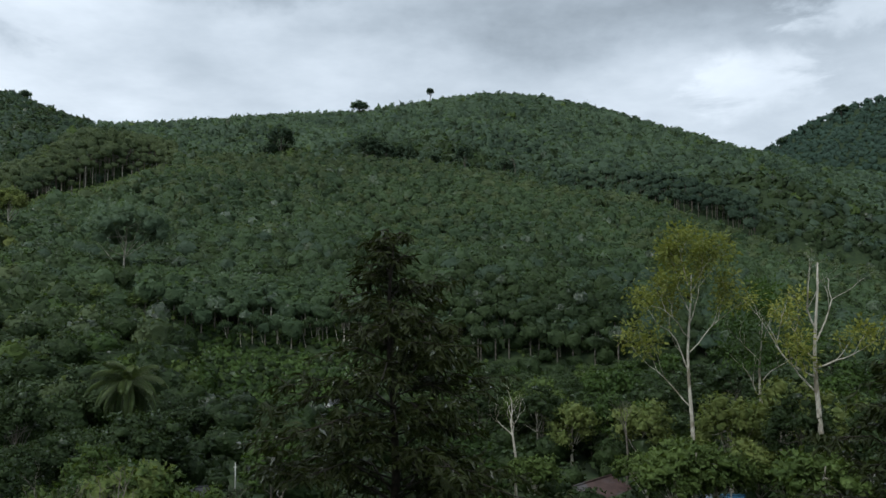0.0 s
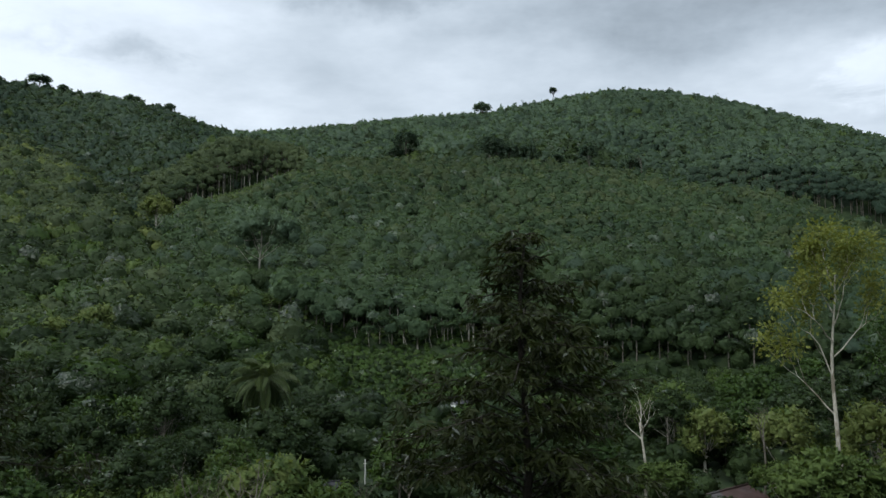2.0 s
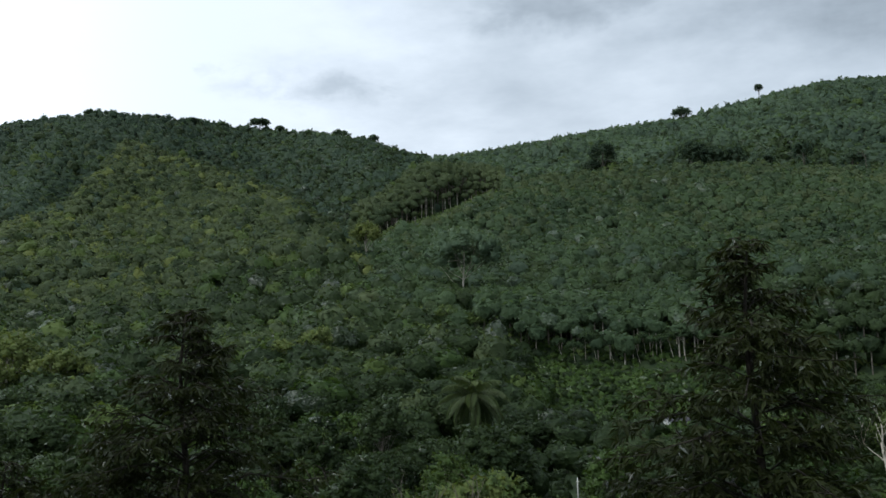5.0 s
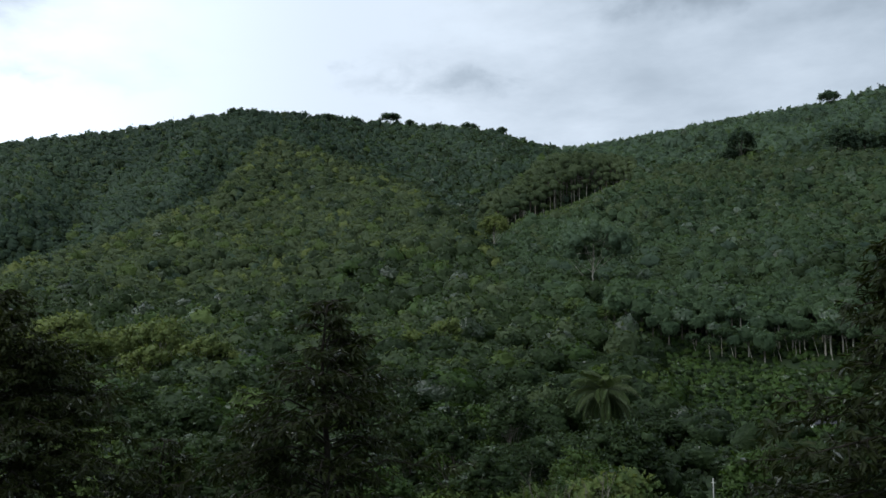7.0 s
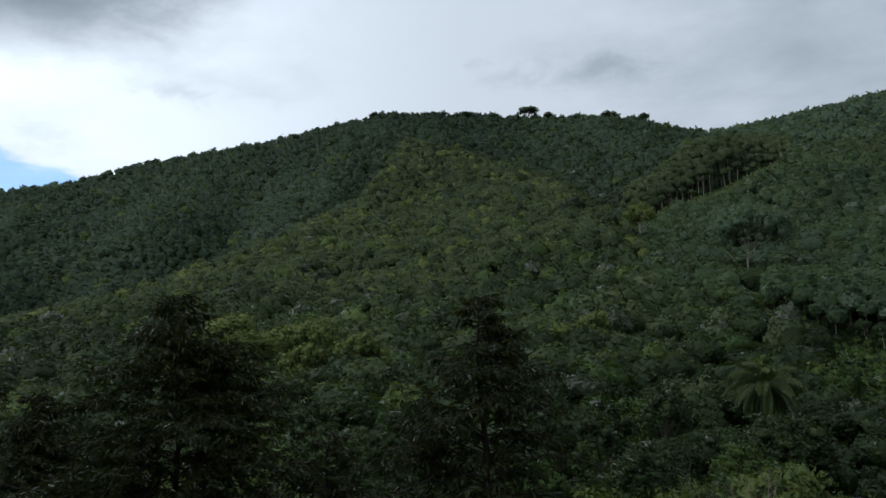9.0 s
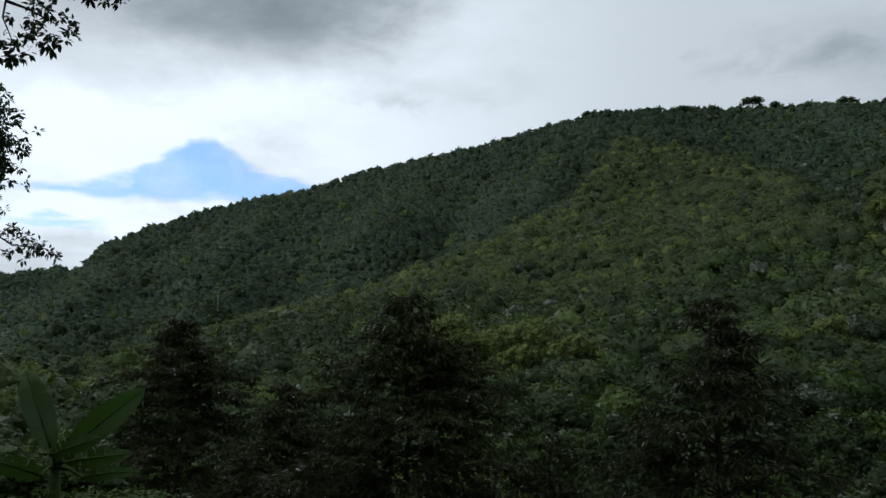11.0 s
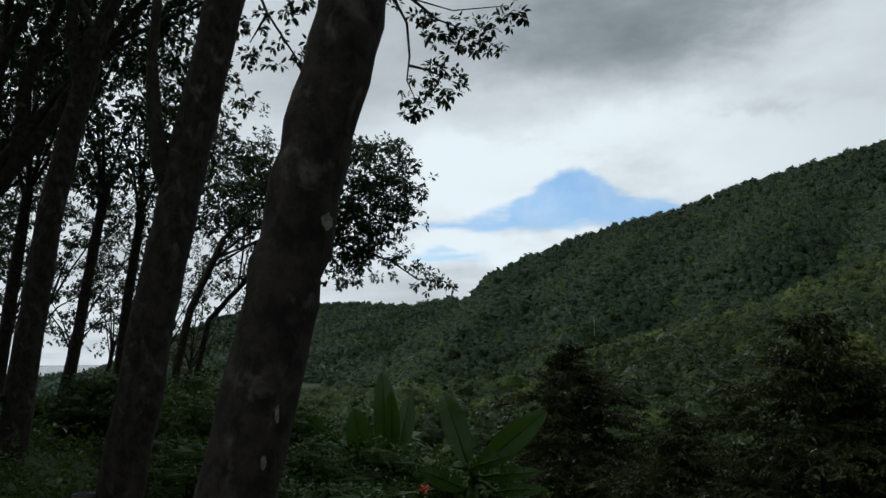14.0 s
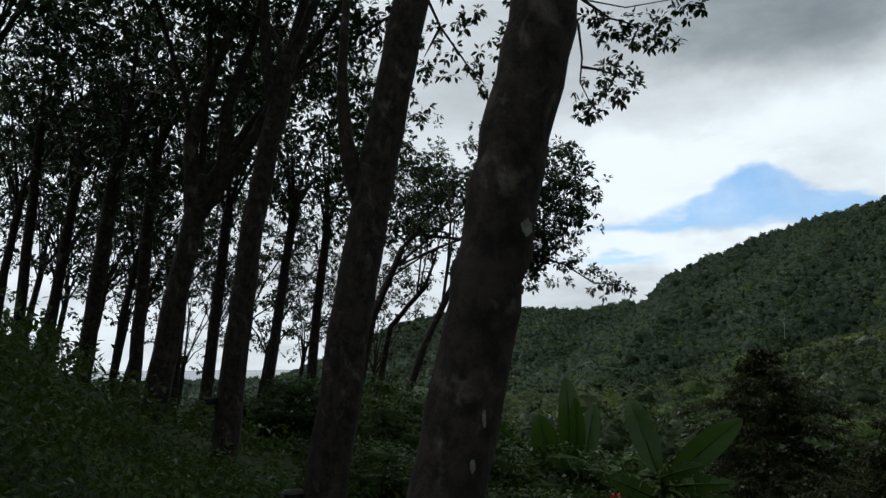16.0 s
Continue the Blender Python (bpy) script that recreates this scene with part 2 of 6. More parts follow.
# Each hill: height of its treetops' crest by azimuth (azimuth, degrees up, range of the crest), its foot (azimuth, degrees up, range), canopy height
HILLS = {}
HILLS["dome"] = (((-45, 1, 330), (-28.6, 3.0, 340), (-23.2, 4.6, 350), (-19.8, 6.0, 356), (-17.7, 6.9, 360), (-16.2, 7.9, 364), (-13.6, 8.9, 370), (-10.2, 9.4, 380), (-6.5, 9.9, 385), (-3.4, 10.5, 390),
              (1.8, 11.2, 395), (9.8, 11.5, 395), (15.4, 11.5, 390), (17.3, 11.4, 386), (19.4, 10.9, 378), (22.9, 9.5, 356), (26.4, 8.5, 338), (28.6, 7.4, 326), (30.5, 5.2, 310), (33, 0, 290), (40, -18, 260)),
             ((-45, -4, 150), (-15, -2.8, 160), (2, -2.0, 168), (8, -1.2, 170), (18, -0.6, 172), (40, -3, 150)), 3.7, 0.60)
HILLS["spur"] = (((8, -18, 150), (15, -5, 160), (19.5, 1.1, 185), (23.3, 3.3, 215), (27.2, 5.5, 260), (30, 8.1, 310), (32.8, 10.1, 370), (36, 11.4, 430), (40.8, 12.8, 500), (44.3, 13.8, 560),
              (47.6, 9.7, 440), (50.8, 8.1, 410), (55.4, 6.1, 370), (60.5, 4.2, 330), (65.7, 2.6, 290), (71.8, 0.8, 255), (77.3, -0.1, 235), (84.8, -1.45, 210), (90.2, -2.8, 190), (94.8, -4, 175), (108, -9, 160)),
             ((8, -6, 105), (30, -3.5, 105), (60, -5, 95), (85, -6, 95), (108, -10, 95)), 4.2, 0.8)
HILLS["left_mountain"] = (((10, 5, 480), (18.9, 11.4, 500), (21.2, 12.4, 520), (23.1, 12.9, 560), (25.9, 13.5, 600), (28.3, 14.2, 620), (31.2, 14.6, 640), (35.2, 14.9, 650), (40, 15.1, 650), (43.2, 15.3, 640),
                       (45.5, 15.4, 640), (47.8, 14.8, 640), (50.8, 14.1, 640), (54.3, 13.3, 640), (58.8, 12.4, 640), (63.2, 11.4, 640), (67.2, 10.0, 630), (73.3, 8.6, 620), (77.2, 7.2, 600), (79.6, 6.0, 580), (80.6, 4.9, 560), (83, 2.6, 520), (90, -1.5, 450), (105, -8, 400)),
                      ((10, 8, 440), (18, 10.0, 405), (26.5, 8.0, 365), (30, 6.5, 370), (45, 2, 330), (60, -2, 300), (80, -4, 280), (105, -8, 280)), 4.2, 0.8)
HILLS["back_ridge"] = (((-40, 6, 800), (-24, 10, 800), (-21.4, 11.0, 800), (-20, 11.4, 800), (-17.1, 12.5, 800), (-13.8, 13.6, 800), (-11.1, 14.5, 800), (-8.7, 15.1, 800), (-5.5, 15.7, 800), (-2.7, 15.7, 800), (0.8, 15.2, 800),
                    (3.4, 14.9, 800), (5.8, 14.5, 800), (9, 14.3, 800), (14, 13.8, 800), (18.8, 13.2, 800), (23.1, 12.8, 800), (30, 11, 800), (40, 5, 800)),
                   ((-40, 0, 430), (-22, 7.0, 430), (-14.4, 8.5, 430), (-8.6, 9.0, 435), (-3, 10.0, 450), (0, 10.8, 455), (12, 10.9, 455), (20, 10.2, 460), (40, 3, 470)), 1.7, 0.85)
HILLS["right_mountain"] = (((-60, 12, 1000), (-45, 15.5, 1000), (-34, 14.8, 1000), (-29, 13.8, 1000), (-26.9, 13.4, 1000), (-24.5, 12.6, 1000), (-22.8, 11.7, 1000), (-21.4, 11.0, 1000), (-19, 9.5, 1000), (-10, 2, 1000)),
                       ((-60, 2, 700), (-10, 2, 700)), 3.8, 0.9)
HILLS["saddle_hill"] = (((74, 2, 900), (82, 4.4, 900), (85, 3.9, 900), (88, 4.1, 900), (94, 3.9, 900), (98.2, 3.0, 900), (100.6, 1.9, 900), (103.7, 0.4, 900), (107, -0.8, 900), (112, -1.6, 900), (122, -3, 900)),
                    ((74, -4, 300), (95, -6, 300), (122, -6, 420)), 4.2, 0.85)
NAMES = list(HILLS)
SLOPE = ((-60, -0.34), (-30, -0.40), (0, -0.40), (40, -0.38), (60, -0.33), (72, -0.25), (80, -0.14), (88, -0.07), (98, -0.03), (103, 0.0), (106.5, 0.02), (110, 0.05), (113, 0.08), (118, 0.14), (123, 0.20), (135, 0.24), (180, 0.12), (240, 0.0), (300, -0.34))


def by(az, table, col):
    t = np.array(table, float)
    return np.interp(az, t[:, 0], t[:, col])


def hill_height(name, az, r):
    """Ground height of one hill and how far up its face the place lies (0 foot, 1 crest)."""
    crest, foot, canopy, power = HILLS[name]
    rc, ec, rf, ef = by(az, crest, 2), by(az, crest, 1), by(az, foot, 2), by(az, foot, 1)
    lo, hi = crest[0][0], crest[-1][0]
    rf = np.minimum(rf, rc - 30)
    s = (r - rf) / (rc - rf)
    k = np.clip(s, 0, 1)
    e = ef + (ec - ef) * k ** power
    rr = np.clip(r, rf, rc)
    z = EYE + rr * np.tan(np.radians(e)) - canopy
    z = z - 0.40 * np.maximum(r - rc, 0) - (0.30 if name in ("dome", "spur") else 0.9) * np.maximum(rf - r, 0)
    out = np.maximum(lo - az, 0) + np.maximum(az - hi, 0)
    return z - out * 6.0, s


def lumps(x, y, size):
    """Smooth unevenness, about -1 to 1."""
    u, v = x / size, y / size
    return (np.sin(u * 1.9 + 1.3 * np.sin(v * 1.1)) + np.sin(v * 2.3 + 1.7 * np.sin(u * 0.7 + 1)) + np.sin((u + v) * 3.1 + 2)) / 3


def ground(x, y):
    """Height of the land, and which hill it belongs to (-1: the near slope, the valley and the plain)."""
    x, y = np.asarray(x, float), np.asarray(y, float)
    r = np.hypot(x, y) + 1e-6
    az = np.degrees(np.arctan2(-x, y))
    az = np.where(az < -60, az + 360, az)
    slope = by(az, SLOPE, 1)
    reach = np.interp(az, [60, 90, 100, 106, 113, 140, 200, 290], [60, 34, 28, 14, 11, 12, 80, 60])
    near = slope * np.minimum(r, reach) - np.interp(az, [93, 105, 140, 180], [0.36, 0.13, 0.13, 0.36]) * np.maximum(r - reach, 0) + 0.10 * lumps(x, y, 2.2) * np.clip(r / 4, 0, 1)
    floor = np.interp(az, [-60, 100, 108, 130, 160], [-10.5, -14, -19, -19, -16]) + 0.8 * lumps(x, y, 40)
    floor = np.where(r > 1200, -19.0, floor)
    w = 1.5
    z = np.logaddexp(near / w, floor / w) * w
    which = np.full(np.shape(z), -1)
    up = np.zeros(np.shape(z))
    for i, name in enumerate(NAMES):
        h, s = hill_height(name, np.where(az > 200, az - 360, az), r)
        h = h + np.clip((r - 120) / 150, 0, 1) * (1 - 0.9 * np.clip(s, 0, 1) ** 2) * (4.0 * lumps(x, y, 26) + (8.0 if name in ("dome", "spur") else 11.0) * lumps(x + 50, y, 70))
        if name == "left_mountain":
            h = h + 7.5 * (1 - 0.95 * np.clip(s, 0, 1) ** 1.5) * np.sin(np.radians(az) * 36 + 1.6 * np.sin(r / 70)) * np.clip((az - 36) / 8, 0.25, 1)
        better = h > z
        z = np.where(better, h, z)
        which = np.where(better, i, which)
        up = np.where(better, s, up)
    return z, which, up


def height(x, y):
    return float(ground(x, y)[0])


def mesh_object(name, verts, faces, mats, index=None, smooth=False, parent=None, normals=None):
    """One mesh object from arrays; faces is a list of (n, k) index arrays."""
    me = bpy.data.meshes.new(name)
    verts = np.asarray(verts, np.float32)
    faces = [np.asarray(f, np.int32) for f in faces if len(f)]
    loops = np.concatenate([f.ravel() for f in faces])
    sizes = np.concatenate([np.full(len(f), f.shape[1], np.int32) for f in faces])
    me.vertices.add(len(verts))
    me.vertices.foreach_set("co", verts.ravel())
    me.loops.add(len(loops))
    me.loops.foreach_set("vertex_index", loops)
    me.polygons.add(len(sizes))
    me.polygons.foreach_set("loop_start", np.concatenate([[0], np.cumsum(sizes)[:-1]]).astype(np.int32))
    for m in mats:
        me.materials.append(m)
    if index is not None:
        me.polygons.foreach_set("material_index", np.asarray(index, np.int32))
    if smooth:
        me.polygons.foreach_set("use_smooth", np.ones(len(sizes), bool))
    me.update(calc_edges=True)
    if normals is not None:
        me.polygons.foreach_set("use_smooth", np.ones(len(sizes), bool))
        me.normals_split_custom_set_from_vertices(normals)
    ob = new(name, me)
    if parent:
        ob.parent = parent
    return ob


class Shape:
    """Collects tubes, leaves and boxes, then becomes one mesh."""

    def __init__(self):
        self.v, self.q, self.t, self.n, self.soft = [], [], [], 0, []

    def add(self, verts, quads=(), tris=()):
        verts = np.asarray(verts, float)
        if len(quads):
            self.q.append(np.asarray(quads) + self.n)
        if len(tris):
            self.t.append(np.asarray(tris) + self.n)
        self.v.append(verts)
        self.n += len(verts)
        return self

    def tube(self, pts, radii, sides=8, rough=0.0, rng=None):
        pts = [Vector(p) for p in pts]
        ring = []
        side = None
        for i, p in enumerate(pts):
            d = (pts[min(i + 1, len(pts) - 1)] - pts[max(i - 1, 0)]).normalized()
            if side is None:
                side = d.orthogonal().normalized()
            side = (side - d * side.dot(d)).normalized()
            other = d.cross(side)
            for k in range(sides):
                a = 2 * math.pi * k / sides
                rad = radii[i] * (1 + (rng.uniform(-rough, rough) if rough else 0))
                ring.append(p + (side * math.cos(a) + other * math.sin(a)) * rad)
        quads = [(i * sides + k, i * sides + (k + 1) % sides, (i + 1) * sides + (k + 1) % sides, (i + 1) * sides + k) for i in range(len(pts) - 1) for k in range(sides)]
        m = len(ring)
        ring.append(pts[-1] + (pts[-1] - pts[-2]).normalized() * radii[-1] * 0.5)
        tris = [(m - sides + k, m - sides + (k + 1) % sides, m) for k in range(sides)]
        return self.add([tuple(v) for v in ring], quads, tris)

    def box(self, lo, hi):
        (a, b, c), (d, e, f) = lo, hi
        v = [(a, b, c), (d, b, c), (d, e, c), (a, e, c), (a, b, f), (d, b, f), (d, e, f), (a, e, f)]
        return self.add(v, [(3, 2, 1, 0), (4, 5, 6, 7), (0, 1, 5, 4), (1, 2, 6, 5), (2, 3, 7, 6), (3, 0, 4, 7)])

    def leaves(self, base, axis, normal, length, width, bend=0.25, fine=False):
        """Many leaves at once: lens-shaped blades, bent along their length."""
        base, axis, normal = (np.asarray(a, float) for a in (base, axis, normal))
        n = len(base)
        axis = axis / (np.linalg.norm(axis, axis=1, keepdims=True) + 1e-9)
        sidev = np.cross(axis, normal)
        sidev /= np.linalg.norm(sidev, axis=1, keepdims=True) + 1e-9
        upv = np.cross(sidev, axis)
        L, Wd = np.broadcast_to(length, n)[:, None], np.broadcast_to(width, n)[:, None] / 2
        if fine:
            cols = [base, base + axis * L * 0.35 + sidev * Wd, base + axis * L * 0.35 - sidev * Wd,
                    base + axis * L * 0.7 + sidev * Wd * 0.75 - upv * L * bend * 0.4, base + axis * L * 0.7 - sidev * Wd * 0.75 - upv * L * bend * 0.4, base + axis * L * 0.97 - upv * L * bend]
            v = np.stack(cols, 1).reshape(-1, 3)
            o = np.arange(n)[:, None] * 6
            return self.add(v, o + np.array([1, 2, 4, 3]), np.concatenate([o + np.array([0, 2, 1]), o + np.array([3, 4, 5])]))
        cols = [base, base + axis * L * 0.5 + sidev * Wd, base + axis * L - upv * L * bend, base + axis * L * 0.5 - sidev * Wd]
        v = np.stack(cols, 1).reshape(-1, 3)
        o = np.arange(n)[:, None] * 4
        return self.add(v, (), np.concatenate([o + np.array([0, 1, 2]), o + np.array([0, 2, 3])]))

    def make(self, name, mat, parent=None, smooth=False):
        faces = ([np.concatenate(self.q)] if self.q else []) + ([np.concatenate(self.t)] if self.t else [])
        return mesh_object(name, np.concatenate(self.v), faces, [mat], None, smooth, parent, np.concatenate(self.soft) if self.soft else None)


def build_ground():
    az = np.concatenate([np.arange(-60, -34, 2.0), np.arange(-34, 130, 0.7), np.arange(130, 300, 4.0)])
    rad = np.concatenate([np.linspace(0.4, 60, 70), np.linspace(62, 420, 80), np.linspace(430, 1050, 45), np.geomspace(1100, 4900, 14)])
    A, R = np.meshgrid(az, rad)
    p = polar(A, R)
    p[..., 2] = ground(p[..., 0], p[..., 1])[0]
    na, nr = len(az), len(rad)
    v = np.concatenate([p.reshape(-1, 3), [[0, 0, float(ground(0.01, 0.01)[0])]]])
    i, j = np.meshgrid(np.arange(nr - 1), np.arange(na), indexing="ij")
    k = (j + 1) % na
    quads = np.stack([i * na + j, (i + 1) * na + j, (i + 1) * na + k, i * na + k], -1).reshape(-1, 4)
    j = np.arange(na)
    tris = np.stack([np.full(na, nr * na), j, (j + 1) % na], -1)
    ob = mesh_object("ground", v, [quads, tris], [SOIL], None, True)
    tagged(ob, "grassy brown valley floor, slopes and distant plain", "ground", kind="structure")


build_ground()


def build_plain_haze():
    """A pale sheet added far out, standing in for haze over the plain."""
    az, rad = np.linspace(102, 130, 30), np.geomspace(1000, 4600, 10)
    A, R = np.meshgrid(az, rad)
    p = polar(A, R * (1 + 0.05 * np.sin(A * 1.7)), -18.6)
    i, j = np.meshgrid(np.arange(9), np.arange(29), indexing="ij")
    quads = np.stack([i * 30 + j, i * 30 + j + 1, (i + 1) * 30 + j + 1, (i + 1) * 30 + j], -1).reshape(-1, 4)
    ob = mesh_object("water", p.reshape(-1, 3), [quads], [PLAIN_HAZE], None, True)
    tagged(ob, "pale sheet standing in for haze far out on the plain", "water", kind="structure")


build_plain_haze()


def unit(v):
    return v / (np.linalg.norm(v, axis=-1, keepdims=True) + 1e-9)


# ---- woods on the hillsides ----
def dome(rng, segs, rings, lobes, flat, jag=0.16):
    """Closed lumpy crown of radius about 1: outer envelope of overlapping lobes. Returns verts, tris, normals."""
    cen = unit(rng.normal(size=(lobes, 3)) + (0, 0, 0.3)) * rng.uniform(0.30, 0.62, (lobes, 1))
    cen[:, 2] = np.abs(cen[:, 2]) * flat
    rad = rng.uniform(0.30, 0.46, lobes)
    th = np.linspace(-0.75, 1.25, rings)
    ph = np.arange(segs) * 2 * math.pi / segs
    d = np.array([(math.cos(t) * math.cos(q + 0.5 * (i % 2) * 2 * math.pi / segs), math.cos(t) * math.sin(q + 0.5 * (i % 2) * 2 * math.pi / segs), math.sin(t)) for i, t in enumerate(th) for q in ph] + [(0, 0, 1)])
    d = unit(d + rng.normal(size=d.shape) * 0.5 / segs)
    dot = d @ cen.T
    disc = rad ** 2 - (cen ** 2).sum(1) + dot ** 2
    reach = np.where(disc > 0, dot + np.sqrt(np.maximum(disc, 0)), 0).max(1)
    v = d * (np.maximum(reach, 0.45) * rng.uniform(1 - jag, 1 + jag * 0.7, len(d)))[:, None]
    v[-1] *= 0.88
    t = []
    for i in range(rings - 1):
        for k in range(segs):
            a, b = i * segs + k, i * segs + (k + 1) % segs
            c, e = a + segs, b + segs
            t += [(a, b, c), (b, e, c)] if i % 2 else [(a, b, e), (a, e, c)]
    o = (rings - 1) * segs
    t += [(o + k, o + (k + 1) % segs, rings * segs) for k in range(segs)]
    t = np.array(t)
    nor = np.zeros_like(v)
    fn = np.cross(v[t[:, 1]] - v[t[:, 0]], v[t[:, 2]] - v[t[:, 0]])
    for k in range(3):
        np.add.at(nor, t[:, k], fn)
    return v, t, unit(nor)


def crown_model(rng, n, leaf, lobes, segs=9, rings=4, flat=0.85, stem=1.0, shag=0.12, soft=0.0, w=0.030):
    """A tree for woods seen from afar: a lumpy crown shagged with sprays of leaf, and a thin stem. Returns verts, tris, quads, is_stem, normals."""
    v, t, nor = dome(rng, segs, rings, lobes, flat)
    bary = rng.dirichlet((1, 1, 1), n)
    f = t[rng.integers(0, len(t), n)]
    p = (v[f] * bary[..., None]).sum(1) * rng.uniform(0.96, 1 + shag, (n, 1))
    m = unit((nor[f] * bary[..., None]).sum(1))
    face = unit(m + rng.normal(size=(n, 3)) * 0.55)
    a = unit(np.cross(face, rng.normal(size=(n, 3))))
    b = np.cross(face, a)
    s = leaf * rng.uniform(0.6, 1.4, (n, 1))
    lv = np.stack([p - a * s - b * s * 0.6, p + a * s * 1.1 - b * s * 0.5, p + a * s * rng.uniform(-0.5, 0.5, (n, 1)) + b * s * 1.2], 1).reshape(-1, 3)
    ln = np.repeat(unit(m + rng.normal(size=(n, 3)) * 0.50 + (0, 0, 0.15)), 3, 0)
    o = len(v)
    nor, ln = unit(nor * (1 - soft) + (0, 0, soft)), unit(ln * (1 - soft) + (0, 0, soft))
    v, t, nor = np.concatenate([v, lv]), np.concatenate([t, o + np.arange(n * 3).reshape(-1, 3)]), np.concatenate([nor, ln])
    o = len(v)
    v = np.concatenate([v, [(-w, -w, -stem), (w, -w, -stem), (0, w, -stem), (-w, -w, 0.1), (w, -w, 0.1), (0, w, 0.1)]])
    q = o + np.array([(0, 1, 4, 3), (1, 2, 5, 4), (2, 0, 3, 5)])
    nor = np.concatenate([nor, unit(np.array([(-1, -1, 0), (1, -1, 0), (0, 1, 0)] * 2, float))])
    return v, t, q, np.ones(3, int), nor


def lie(places, step=9.0):
    """How the land's normal departs from upright at each place."""
    x, y = places[:, 0], places[:, 1]
    gx = (ground(x + step, y)[0] - ground(x - step, y)[0]) / (2 * step)
    gy = (ground(x, y + step)[0] - ground(x, y - step)[0]) / (2 * step)
    return unit(np.stack([-gx, -gy, np.ones(len(x))], -1)) - (0, 0, 1)


def forest(name, label, places, radius, tall, mat, models, rng, stem_mat=None):
    """Many trees as one piece of stuff. radius: of each crown; tall: how high its middle stands over the ground."""
    V, T, Q, K, S, n = [], [], [], [], [], 0
    tilt = lie(places)
    pick = rng.integers(0, len(models), len(places))
    for i, (v, t, q, k, soft) in enumerate(models):
        at = places[pick == i]
        if not len(at):
            continue
        r, h = radius[pick == i], tall[pick == i]
        a = rng.uniform(0, 2 * math.pi, len(at))
        c, s = np.cos(a)[:, None], np.sin(a)[:, None]
        squash = rng.uniform(0.60, 1.0, len(at))[:, None]
        x = (v[:, 0] * c - v[:, 1] * s) * r[:, None] + at[:, 0:1]
        y = (v[:, 0] * s + v[:, 1] * c) * r[:, None] + at[:, 1:2]
        up = np.where(v[:, 2] > 0, v[:, 2] * r[:, None] * squash, v[:, 2] * h[:, None])
        low = (v[:, 2] <= 0) & (v[:, 2] > -0.9)
        up = np.where(low, v[:, 2] * r[:, None] * 1.2, up)
        z = up + (at[:, 2] + h)[:, None]
        V.append(np.stack([x, y, z], -1).reshape(-1, 3))
        T.append((t[None] + (np.arange(len(at)) * len(v))[:, None, None] + n).reshape(-1, 3))
        Q.append((q[None] + (np.arange(len(at)) * len(v))[:, None, None] + n).reshape(-1, 4))
        K.append(np.tile(k, len(at)))
        S.append(unit(np.stack([soft[:, 0] * c - soft[:, 1] * s, soft[:, 0] * s + soft[:, 1] * c, soft[:, 2] + 0 * c], -1) + tilt[pick == i][:, None]).reshape(-1, 3))
        n += len(at) * len(v)
    ob = mesh_object(name, np.concatenate(V), [np.concatenate(T), np.concatenate(Q)], [mat, stem_mat or STEM], np.concatenate([np.zeros(sum(len(t) for t in T), int), *K]), normals=np.concatenate(S))
    return tagged(ob, label, "forest", kind="stuff")


def scatter(lo, hi, r0, r1, gap, rng, jitter=0.45):
    """Jittered grid of places in a sector."""
    g = np.arange(-r1, r1, gap)
    X, Y = np.meshgrid(g, g)
    X = X + (np.arange(len(g)) % 2)[:, None] * gap * 0.5
    x, y = (X.ravel() + rng.uniform(-jitter, jitter, X.size) * gap), (Y.ravel() + rng.uniform(-jitter, jitter, X.size) * gap)
    az, r = np.degrees(np.arctan2(-x, y)), np.hypot(x, y)
    ok = (az > lo) & (az < hi) & (r > r0) & (r < r1)
    return x[ok], y[ok], az[ok], r[ok]


# the highest line of sight met before each range, to leave out trees that no place near the path sees
AZ_T, R_T = np.arange(-40, 131, 1.0), np.arange(20, 1100, 6.0)
TA, TR = np.meshgrid(AZ_T, R_T, indexing="ij")
TP = polar(TA, TR)
TE = np.degrees(np.arctan2(ground(TP[..., 0], TP[..., 1])[0] - EYE, TR))
TE = np.maximum.accumulate(TE, axis=1)


def in_sight(az, r, z, top):
    i = np.clip(np.round(az + 40).astype(int), 0, len(AZ_T) - 1)
    j = np.clip(((r - 20) / 6).astype(int) - 2, 0, len(R_T) - 1)
    return np.degrees(np.arctan2(z + top - EYE, r)) > TE[i, j] - 0.9


def plant(hill, lo, hi, r0, r1, gap, size, tall, name, kinds, models, seed, jitter=0.45, uneven=(0.7, 1.3), keep=None):
    """Woods on part of one hill. kinds: foliage, share and label of each sort of tree."""
    rng = np.random.default_rng(seed)
    x, y, az, r = scatter(lo, hi, r0, r1, gap, rng, jitter)
    z, which, up = ground(x, y)
    ok = (which == NAMES.index(hill)) & (up < 1.22) & in_sight(az, r, z, tall + size)
    if keep:
        ok &= keep(az, up)
    x, y, z = x[ok], y[ok], z[ok]
    n = len(x)
    places = np.stack([x, y, z - 0.3], -1)
    grown = rng.uniform(*uneven, n)
    sort = np.searchsorted(np.cumsum([k[1] for k in kinds]), rng.random(n) * 0.999)
    for i, (mat, share, label) in enumerate(kinds):
        m = sort == i
        if m.any():
            forest(name, label, places[m], size * grown[m], tall * grown[m] * rng.uniform(0.85, 1.15, m.sum()), mat, models, rng)


